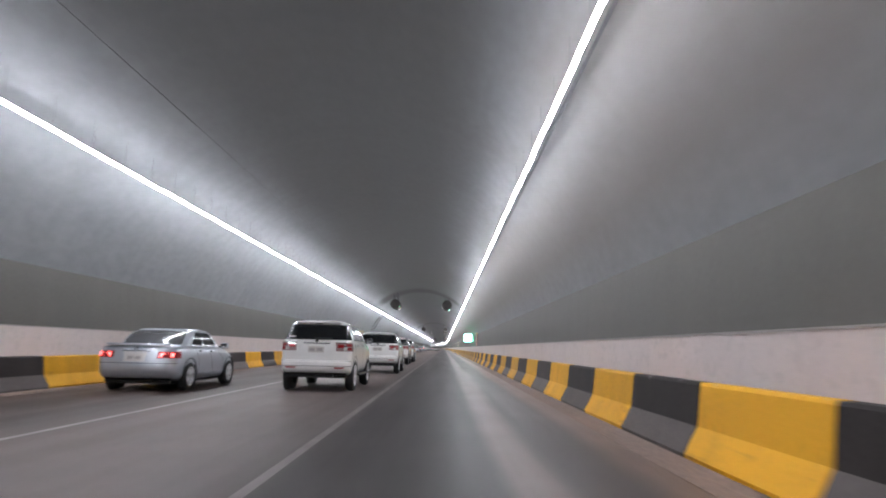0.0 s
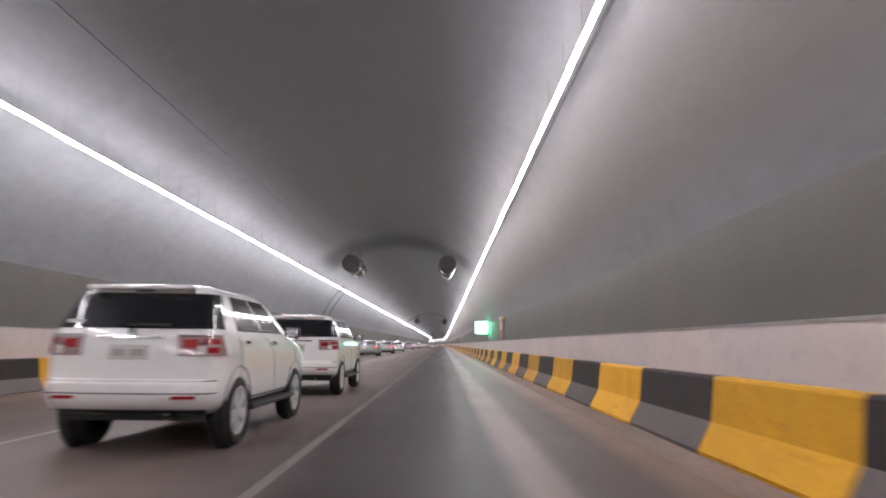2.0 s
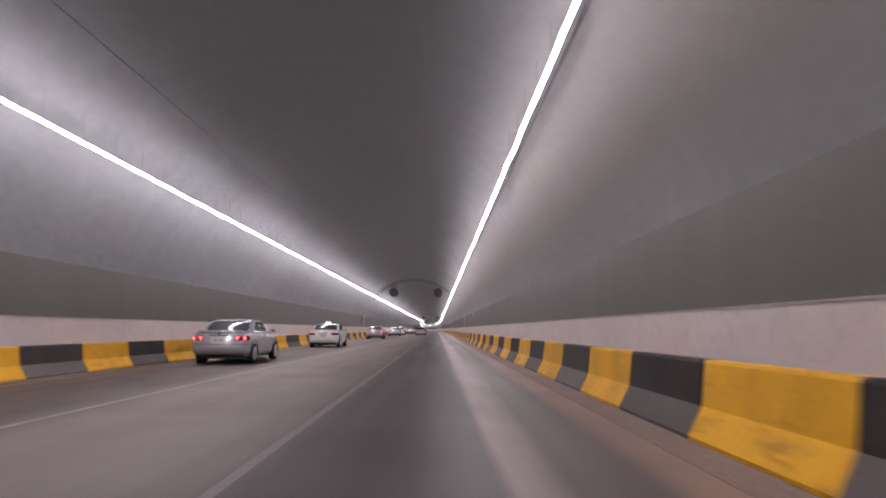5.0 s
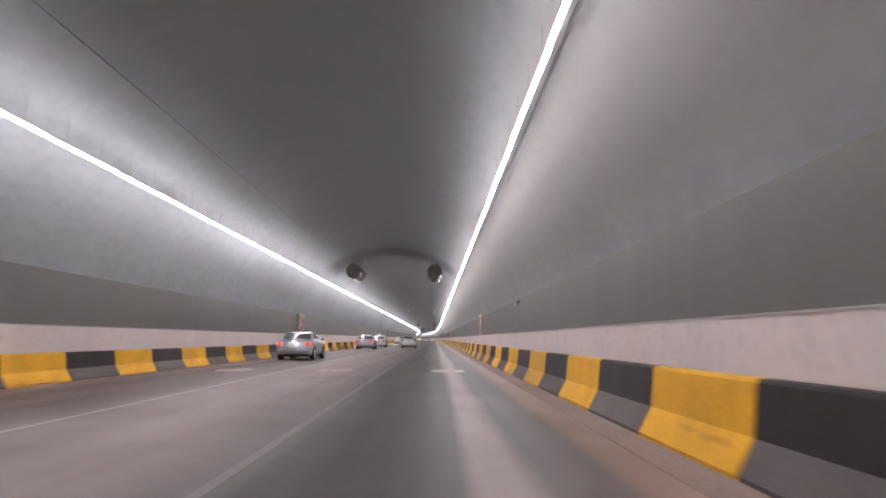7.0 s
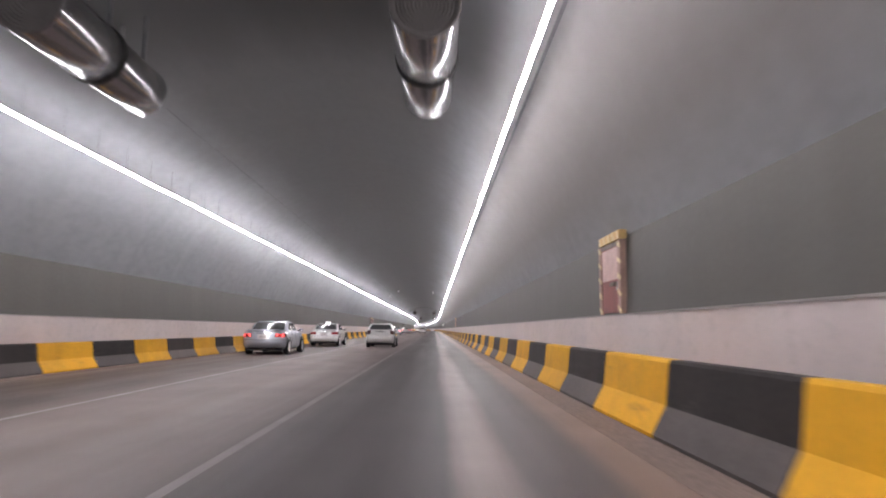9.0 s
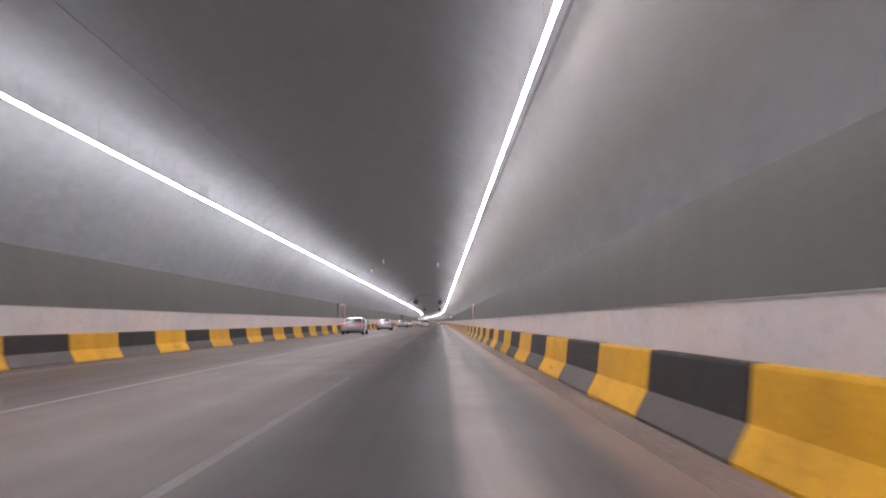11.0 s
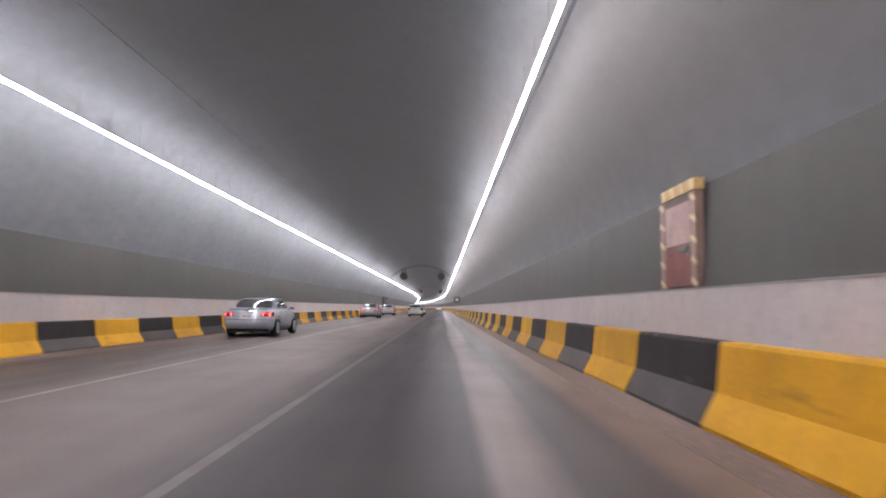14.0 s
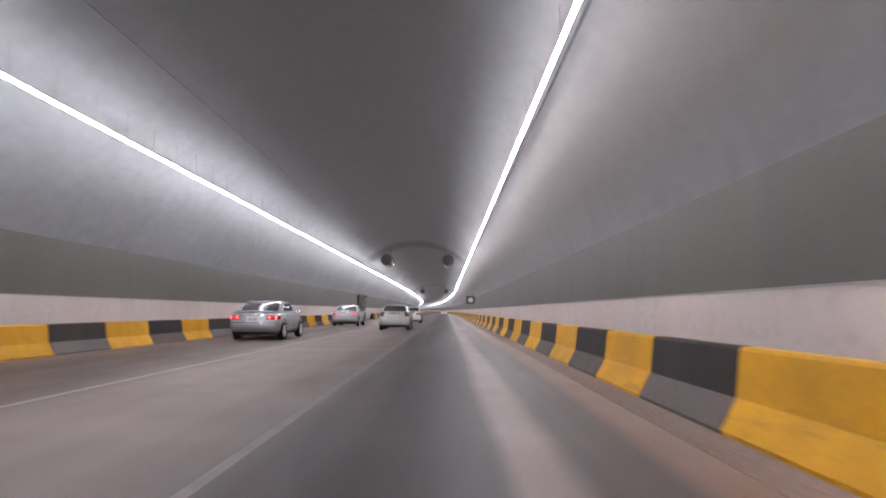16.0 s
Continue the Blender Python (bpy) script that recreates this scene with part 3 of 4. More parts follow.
def lane_sign(y, lit):
    """A square matrix sign hung out from the wall, its face to the traffic."""
    sign = empty("lane_sign", pose(3.06 + cx(y), y, 2.69))
    word = "square lane sign glowing bright green on a wall arm" if lit else "unlit square lane sign with a pale disc on a wall arm"
    tagged(sign, word, "traffic sign")
    part("case", boxed(-0.56, 0.56, 0.01, 0.20, -0.53, 0.53, bevel=0.02), M_SIGNBOX, sign)
    part("frame", box(box(box(boxed(-0.57, 0.57, -0.03, 0.02, 0.52, 0.545), -0.57, 0.57, -0.03, 0.02, -0.545, -0.52), -0.575, -0.55, -0.03, 0.02, -0.52, 0.52), 0.55, 0.575, -0.03, 0.02, -0.52, 0.52), M_SIGNBOX, sign)
    if lit:
        part("face", boxed(-0.547, 0.547, -0.02, 0.008, -0.517, 0.517), M_SIGN, sign, "glowing green-white face")
    else:
        part("face", boxed(-0.547, 0.547, -0.012, 0.008, -0.517, 0.517), M_SIGNBOX, sign)
        bm = lathe(bmesh.new(), [(0.0, -0.03), (0.32, -0.03), (0.34, -0.012)], 28)
        part("disc", bm, M_PALE, sign, "pale round disc")
    part("arm", boxed(0.5, 0.72, 0.06, 0.14, -0.05, 0.05, bevel=0.01), M_DARKSTEEL, sign)
    part("arm", boxed(0.5, 0.72, 0.06, 0.14, 0.25, 0.33, bevel=0.01), M_DARKSTEEL, sign)


lane_sign(93.1, True)
lane_sign(397.0, False)


def striped_bar(name, parent, a, b, width, depth, horizontal, place, colours):
    """One bar of a hazard-striped frame: a dark or pale bar with slanted stripes laid on it."""
    lo, hi = sorted((0.0, depth))
    span = (lo, hi, a, b, place, place + width) if horizontal else (lo, hi, place, place + width, a, b)
    bar = part(name, boxed(*span), colours[1], parent)
    n = max(3, int(abs(b - a) / 0.17)) // 2 * 2 + 1
    for k in range(0, n, 2):
        p0, p1 = a + (b - a) * k / n, a + (b - a) * (k + 1) / n
        sl = min(0.08, (b - a) * 0.55 / n)
        if horizontal:
            q = [(p0, place), (p1 - sl, place), (p1, place + width), (p0 + sl, place + width)]
        else:
            q = [(place, p0), (place + width, p0 + sl), (place + width, p1), (place, p1 - sl)]
        bm = bmesh.new()
        f = [bm.verts.new((depth * 1.05, *c)) for c in q]
        g = [bm.verts.new((depth * 0.9, *c)) for c in q]
        bm.faces.new(f)
        bm.faces.new(g[::-1])
        for i in range(4):
            bm.faces.new((f[i], f[(i + 1) % 4], g[(i + 1) % 4], g[i]))
        part("stripe", bm, colours[0], bar)
    return bar


def wall_cabinet(side, y0, y1, z0, z1, red=None, pale=False):
    """A fire cabinet on the wall: hazard-striped frame with a hood, grey back and a red door."""
    xw = AXIS + side * (WALL + 0.13)
    c = empty("fire_cabinet", pose(xw + cx(y0), y0, z0))
    n = -side       # out of the wall
    wd, ht = y1 - y0, z1 - z0
    part("back_panel", boxed(*sorted((side * 0.3, n * 0.06)), 0.05, wd - 0.05, 0.0, ht - 0.04), M_NICHEBACK, c)
    r0, r1 = red or (0.20, wd - 0.20)
    split = ht * (0.42 if pale else 0.0)
    door = part("door", boxed(*sorted((n * 0.065, n * 0.10)), r0, r1, 0.02, ht - 0.26, bevel=0.012), M_RED, c, "red enamelled door")
    part("handle", boxed(*sorted((n * 0.102, n * 0.125)), r0 + 0.06, r0 + 0.10, 0.45, 0.62, bevel=0.004), M_STEEL, door)
    if pale:
        part("upper_panel", boxed(*sorted((n * 0.101, n * 0.112)), r0 + 0.03, r1 - 0.03, split, ht - 0.29, bevel=0.005), M_PINKISH, door, "dusty pale upper panel")
        part("hose_bracket", boxed(*sorted((n * 0.101, n * 0.16)), r0 + 0.08, r0 + 0.42, split - 0.13, split - 0.05, bevel=0.01), M_STRIPE_D, door)
    else:
        part("writing_bar", boxed(*sorted((n * 0.101, n * 0.107)), r0 + (r1 - r0) * 0.22, r0 + (r1 - r0) * 0.78, ht * 0.44, ht * 0.44 + 0.06), M_STRIPE_W, door)
        part("lower_flap", boxed(*sorted((n * 0.101, n * 0.109)), r0 + 0.05, r1 - 0.05, 0.06, 0.36, bevel=0.005), M_RED, door)
    hood = 0.15
    striped_bar("hood", c, -0.06, wd + (-0.16 if pale else 0.06), 0.17, n * hood, True, ht - 0.17, [M_STRIPE_P, M_STRIPE_O] if pale else [M_STRIPE_Y, M_STRIPE_D])
    part("lintel", boxed(*sorted((n * 0.06, n * 0.11)), 0.04, wd - 0.04, ht - 0.26, ht - 0.172), M_STRIPE_D, c)
    near, far = ([M_STRIPE_P, M_STRIPE_R], [M_STRIPE_P, M_STRIPE_R]) if pale else ([M_STRIPE_W, M_STRIPE_D], [M_STRIPE_W, M_STRIPE_D])
    striped_bar("side_bar", c, 0.0, ht - 0.18, 0.18, n * 0.12, False, 0.0, near)
    striped_bar("side_bar", c, 0.0, ht - 0.18, 0.18, n * 0.12, False, wd - 0.18, far)
    return c


LBL = "red fire cabinet in a yellow striped frame above the ledge"
for a, b in ((78.2, 80.2), (181.2, 182.75), (277.37, 278.83)):
    tagged(wall_cabinet(1, a, b, 1.47, 3.06, pale=True), "fire cabinet with pale panel, red lower door and yellow hood", "cabinet", "fire cabinets along the tunnel")
tagged(wall_cabinet(-1, 179.6, 181.5, 1.47, 2.98), LBL, "cabinet", "fire cabinets along the tunnel")
WIDE = "wide grey wall niche with red door and yellow striped frame"
tagged(wall_cabinet(-1, 75.6, 80.3, 1.47, 2.98, red=(3.3, 4.52)), WIDE, "cabinet", "fire cabinets along the tunnel")
tagged(wall_cabinet(-1, 274.7, 279.4, 1.47, 2.98, red=(3.5, 4.52)), WIDE, "cabinet", "fire cabinets along the tunnel")


def emergency_exit(y0, y1, lit=True):
    """A portal in the west wall with an orange and a green door leaf and a dark service hatch."""
    x = AXIS - 7.0
    e = empty("door_1" if y0 < 200 else "door_2", pose(x + cx(y0), y0, 0.03))
    w = y1 - y0
    part("surround", boxed(-0.3, 0.03, 0.0, w, 0.0, 2.86, bevel=0.015), M_GREY if lit else M_DARKDOOR, e, "grey painted portal surround" if lit else "")
    part("service_hatch", boxed(0.03, 0.06, 0.17, 1.10, 0.70, 2.02, bevel=0.01), M_NICHE, e, "dark service hatch")
    part("recess", boxed(0.03, 0.045, 1.42, w - 0.30, 0.0, 2.74), M_NICHE, e)
    leaf = part("door_leaf", boxed(0.05, 0.10, 1.5, 2.9, 0.02, 2.25, bevel=0.012), M_DOOR_O if lit else M_DARKDOOR, e, "orange painted steel door" if lit else "dark painted steel door")
    part("handle", boxed(0.10, 0.15, 2.7, 2.8, 0.95, 1.10, bevel=0.01), M_STEEL, leaf)
    leaf = part("door_leaf", boxed(0.05, 0.10, 2.95, w - 0.38, 0.02, 2.62, bevel=0.012), M_DOOR_G if lit else M_DARKDOOR, e, "green painted steel door" if lit else "dark painted steel door")
    part("handle", boxed(0.10, 0.15, 3.05, 3.15, 0.95, 1.10, bevel=0.01), M_STEEL, leaf)
    stripes = [M_STRIPE_W, M_STRIPE_D] if lit else [M_NICHE, M_STRIPE_D]
    striped_bar("top_bar", e, -0.05, w, 0.17, 0.12, True, 2.84, [M_STRIPE_Y, M_STRIPE_D] if lit else stripes)
    striped_bar("side_bar", e, 0.0, 2.86, 0.14, 0.11, False, -0.02, stripes)
    striped_bar("side_bar", e, 0.0, 2.86, 0.14, 0.11, False, w - 0.16, stripes)
    lamp = part("exit_lamp", boxed(0.10, 0.56, 3.2, 3.65, 2.70, 2.80, bevel=0.01), M_SIGNBOX, e, "small green exit lamp" if lit else "small unlit exit lamp")
    part("lamp_face", boxed(0.30, 0.55, 3.22, 3.63, 2.675, 2.698), M_EXITLAMP if lit else M_SIGNBOX, lamp, "glowing green face" if lit else "")
    tagged(e, "emergency exit with orange and green doors and striped frame" if lit else "dark unlit emergency exit portal in the wall", "door", kind="structure")


emergency_exit(88.8, 94.3)
emergency_exit(382.6, 388.4, False)

# conduits down the vault to the exit
for y in (88.8, 91.6):
    cu = bpy.data.curves.new("conduit", "CURVE")
    cu.dimensions, cu.bevel_depth, cu.bevel_resolution = "3D", 0.035, 2
    sp = cu.splines.new("POLY")
    pts = [(h, vault_z(h) - 0.04) for h in np.linspace(-5.3, -7.15, 14)]
    sp.points.add(len(pts) - 1)
    for p, (h, z) in zip(sp.points, pts):
        p.co = (AXIS + h, y, z, 1)
    dg = bpy.context.evaluated_depsgraph_get()
    tmp = bpy.data.objects.new("tmp", cu)
    me = bpy.data.meshes.new_from_object(tmp)
    bpy.data.objects.remove(tmp)
    me.materials.append(M_CABLE)
    ob = new("conduit", me)
    tagged(ob, "dark conduit bent down the vault to the exit", "conduit", "exit conduits")


def traffic_cone(x, y):
    c = empty("traffic_cone", pose(x, y, 0.03))
    tagged(c, "orange traffic cone with white bands by the exit", "traffic cone", "cones by the exit")
    part("base", boxed(-0.19, 0.19, -0.19, 0.19, 0.0, 0.04, bevel=0.012), M_RUBBER, c)
    for a, b, m, nm in ((0.0, 0.26, M_CONE, "cone"), (0.26, 0.40, M_STRIPE_W, "white_band"), (0.40, 0.56, M_CONE, "cone"), (0.56, 0.66, M_STRIPE_W, "white_band"), (0.66, 0.75, M_CONE, "tip")):
        bm = lathe(bmesh.new(), [(0.15 - 0.16 * a, a), (0.15 - 0.16 * b, b)], 18)
        bmesh.ops.rotate(bm, verts=bm.verts, cent=(0, 0, 0), matrix=Matrix.Rotation(math.pi / 2, 3, "X"))
        bmesh.ops.translate(bm, verts=bm.verts, vec=(0, 0, 0.04))
        part(nm, bm, m, c, smooth=True)


traffic_cone(-10.1, 95.9)
traffic_cone(-10.1, 96.8)
for y, x, h in ((94.55, -9.35, 0.36), (95.9, -9.12, 0.30)):
    kerb = empty("concrete_block", pose(x, y, 0.02))
    part("body", boxed(-0.20, 0.20, 0, 1.1, 0, h, bevel=0.04), M_BROWN, kerb)
    part("cap", boxed(-0.15, 0.15, 0.15, 0.9, h - 0.005, h + 0.16, bevel=0.04), M_BROWN, kerb)
    tagged(kerb, "low dark brown concrete block at the barrier end", "concrete block", "blocks at the barrier end")

# painted roundels on the lanes
for x in (-7.25, -3.65, 0.35):
    y = 153.6
    bm = bmesh.new()
    n = 40
    ro = [bm.verts.new((x + 0.62 * math.cos(2 * math.pi * k / n), y + 1.15 * math.sin(2 * math.pi * k / n), 0.006)) for k in range(n)]
    ri = [bm.verts.new((x + 0.50 * math.cos(2 * math.pi * k / n), y + 0.95 * math.sin(2 * math.pi * k / n), 0.006)) for k in range(n)]
    for k in range(n):
        bm.faces.new((ro[k], ro[(k + 1) % n], ri[(k + 1) % n], ri[k]))
    bm.faces.new(ri)
    disc = mesh_object("speed_roundel", bm, [M_DASH])
    tagged(disc, "worn white speed roundel painted on the lane", "road marking", "speed roundels", "structure")
    bm = bmesh.new()
    for dx, a, b in ((-0.22, -0.40, 0.2), (0.2, -0.25, 0.36), (0.02, -0.1, 0.1)):
        box(bm, x + dx - 0.06, x + dx + 0.06, y + a, y + b, 0.0065, 0.008)
    part("worn_bars", bm, M_ROUNDBAR, disc, "brownish worn figures as plain bars")

# small wall fixture
fx = empty("wall_light_box", pose(AXIS + 7.2, 159.4, 2.7))
part("case", boxed(-0.16, 0.05, -0.25, 0.25, -0.06, 0.06, bevel=0.01), M_GREY, fx)
part("bracket", boxed(-0.05, 0.12, -0.03, 0.03, 0.06, 0.2, bevel=0.005), M_DARKSTEEL, fx)
tagged(fx, "small grey box fixture on the dark band", "fixture")

# ---- vehicles ----
def car_paint(name, base, rough, metal):
    m = surface(name, base, rough, metal=metal, vary=0.06, grain=2, coarse=1.2, bump=0.0, coat=1.0)
    return m


M_SILVER = car_paint("silver_blue_car_paint", (0.49, 0.515, 0.575), 0.3, 0.45)
M_WHITE = car_paint("white_car_paint", (0.90, 0.89, 0.88), 0.3, 0.0)
M_BEIGE = car_paint("silver_car_paint", (0.68, 0.66, 0.65), 0.35, 0.3)
M_GLASS = plain("tinted_car_glass", (0.012, 0.013, 0.015), 0.06, spec=0.7)
M_TRIMB = plain("black_plastic_trim", (0.02, 0.02, 0.021), 0.55)
M_CHROME = plain("chrome", (0.75, 0.75, 0.76), 0.12, 1.0)
M_ALLOY = surface("alloy_rim", (0.66, 0.66, 0.68), 0.4, metal=0.45, vary=0.15, grain=4, coarse=4, bump=0.02)
M_TAILDIM = plain("tail_lamp_lens", (0.33, 0.016, 0.022), 0.15, coat=1.0)
M_CLEAR = plain("clear_lamp_lens", (0.7, 0.68, 0.66), 0.12, coat=1.0)
M_BRAKE = glow("lit_brake_lamp", (1.0, 0.11, 0.10), 6.0, (0.4, 0.02, 0.02))
M_PLATE = plain("plate_white", (0.62, 0.58, 0.56), 0.5)
M_LENS = plain("smoky_lamp_lens", (0.38, 0.25, 0.25), 0.12, coat=1.0)
M_GREYGLASS = plain("grey_car_glass", (0.07, 0.07, 0.074), 0.12, spec=0.8)
M_SMOKE = plain("dark_lamp_lens", (0.10, 0.055, 0.055), 0.15, coat=1.0)
M_PLATEBAR = plain("plate_bar", (0.40, 0.37, 0.36), 0.6)
M_ROOF_GLINT = glow("roof_glint_glow", (1.0, 0.98, 0.9), 1.5)

NR, NC, NS = 7, 6, 18      # points on half the rear, on a corner, along a side
HALF = NR + NC + NS + NC + NR


class Shell:
    """A car body as level slices: rows of z, rear y, front y, half width, rear and front corner radius, bow."""

    def __init__(self, rows):
        self.rows = np.array(rows, float)
        z, v = self.rows[:, 0], self.rows[:, 1:]
        h = np.diff(z)[:, None]
        d = np.diff(v, axis=0) / h
        self.slope = np.zeros_like(v)
        w1, w2 = 2 * h[1:] + h[:-1], h[1:] + 2 * h[:-1]
        same = d[:-1] * d[1:] > 0
        safe = np.where(same, w1 / np.where(same, d[:-1], 1) + w2 / np.where(same, d[1:], 1), 1)
        self.slope[1:-1] = np.where(same, (w1 + w2) / safe, 0)
        self.slope[0], self.slope[-1] = d[0], d[-1]

    def at(self, z):
        """The slice at z: a smooth curve from row to row that never overshoots."""
        zs, v = self.rows[:, 0], self.rows[:, 1:]
        i = int(np.clip(np.searchsorted(zs, z) - 1, 0, len(zs) - 2))
        h = zs[i + 1] - zs[i]
        t = min(1.0, max(0.0, (z - zs[i]) / h))
        a, b = 2 * t ** 3 - 3 * t ** 2 + 1, 3 * t ** 2 - 2 * t ** 3
        p, q = (t ** 3 - 2 * t ** 2 + t) * h, (t ** 3 - t ** 2) * h
        return [float(k) for k in a * v[i] + b * v[i + 1] + p * self.slope[i] + q * self.slope[i + 1]]

    def half(self, z):
        yr, yf, w, rr, rf, bow = self.at(z)
        pts = []
        for k in range(NR):
            x = (w - rr) * k / NR
            pts.append((x, yr + bow * (x / w) ** 2))
        yb = yr + bow * ((w - rr) / w) ** 2
        for k in range(NC):
            a = math.pi / 2 * k / NC
            pts.append((w - rr + rr * math.sin(a), yb + rr * (1 - math.cos(a))))
        y0 = yb + rr
        y1 = yf - rf * 1.3 - bow
        for k in range(NS):
            pts.append((w, y0 + (y1 - y0) * k / NS))
        for k in range(NC):
            a = math.pi / 2 * k / NC
            pts.append((w - rf + rf * math.cos(a), y1 + rf * 1.3 * math.sin(a)))
        for k in range(NR + 1):
            x = (w - rf) * (1 - k / NR)
            pts.append((x, yf - bow * (x / w) ** 2 if k else y1 + rf * 1.3))
        return pts

    def point(self, u, z, out=0.0):
        s = -1 if u < 0 else 1
        u = abs(u)
        pts = self.half(z)
        i = min(int(u), HALF - 1)
        f = u - i
        (xa, ya), (xb, yb) = pts[i], pts[i + 1]
        x, y = xa + (xb - xa) * f, ya + (yb - ya) * f
        if out:
            j = max(0, min(HALF - 1, int(round(u - 0.5))))
            (xa, ya), (xb, yb) = pts[j], pts[j + 1]
            tx, ty = xb - xa, yb - ya
            ln = math.hypot(tx, ty) or 1
            x, y = x + ty / ln * out, y - tx / ln * out
        return (s * x, y, z)

    def body(self, zs):
        bm = bmesh.new()
        rings = []
        for z in zs:
            pts = self.half(z)
            ring = [bm.verts.new((x, y, z)) for x, y in pts]
            ring += [bm.verts.new((-x, y, z)) for x, y in pts[-2:0:-1]]
            rings.append(ring)
        n = len(rings[0])
        for r0, r1 in zip(rings, rings[1:]):
            for k in range(n):
                bm.faces.new((r0[k], r0[(k + 1) % n], r1[(k + 1) % n], r1[k]))
        bm.faces.new(rings[0][::-1])
        bm.faces.new(rings[-1])
        return bm

    def panel(self, u0, u1, z0, z1, out=0.006, nu=0, nz=4, skew=0.0):
        """A thin panel lying on the body between two places round it and two heights; skew leans its far end."""
        bm = bmesh.new()
        nu = nu or max(2, int(abs(u1 - u0)) + 1)
        front, back = [], []
        for j in range(nz + 1):
            g = j / nz
            z = z0 + (z1 - z0) * g
            b = u1 + skew * g
            front.append([bm.verts.new(self.point(u0 + (b - u0) * i / nu, z, out)) for i in range(nu + 1)])
            back.append([bm.verts.new(self.point(u0 + (b - u0) * i / nu, z, -0.012)) for i in range(nu + 1)])
        for j in range(nz):
            for i in range(nu):
                bm.faces.new((front[j][i], front[j][i + 1], front[j + 1][i + 1], front[j + 1][i]))
        for i in range(nu):
            bm.faces.new((back[0][i], back[0][i + 1], front[0][i + 1], front[0][i]))
            bm.faces.new((front[nz][i], front[nz][i + 1], back[nz][i + 1], back[nz][i]))
        for j in range(nz):
            bm.faces.new((back[j][0], front[j][0], front[j + 1][0], back[j + 1][0]))
            bm.faces.new((front[j][nu], back[j][nu], back[j + 1][nu], front[j + 1][nu]))
        return bm


def wheel(parent, x, y, r, side):
    w = part("wheel", lathe(bmesh.new(), [(r * 0.66, -0.10), (r * 0.9, -0.115), (r * 0.98, -0.09), (r, -0.05), (r, 0.05), (r * 0.98, 0.09), (r * 0.9, 0.115), (r * 0.66, 0.10)], 28), M_RUBBER, parent, "black tyre on an alloy rim", True)
    w.matrix_basis = pose(x, y, r, 0, 0, -90 * side)
    rim = bmesh.new()
    lathe(rim, [(r * 0.70, 0.108), (r * 0.66, 0.112), (r * 0.63, 0.108), (r * 0.60, 0.088)], 28)
    lathe(rim, [(0.0, 0.112), (r * 0.13, 0.112), (r * 0.16, 0.098)], 16)
    for k in range(10):
        a = 2 * math.pi * k / 10 + (0.12 if k % 2 else -0.12)
        c, s = math.cos(a), math.sin(a)
        q = [(r * 0.12, -0.026), (r * 0.60, -0.034), (r * 0.62, 0.034), (r * 0.12, 0.026)]
        top = [rim.verts.new((p * c - t * s, 0.106, p * s + t * c)) for p, t in q]
        bot = [rim.verts.new((p * c - t * s, 0.086, p * s + t * c)) for p, t in q]
        rim.faces.new(top)
        for i in range(4):
            rim.faces.new((top[i], top[(i + 1) % 4], bot[(i + 1) % 4], bot[i]))
    part("rim", rim, M_ALLOY, w)
    bm = lathe(bmesh.new(), [(0.0, 0.09), (r * 0.61, 0.09)], 20)
    part("brake_disc", bm, M_GREY, w)
    return w


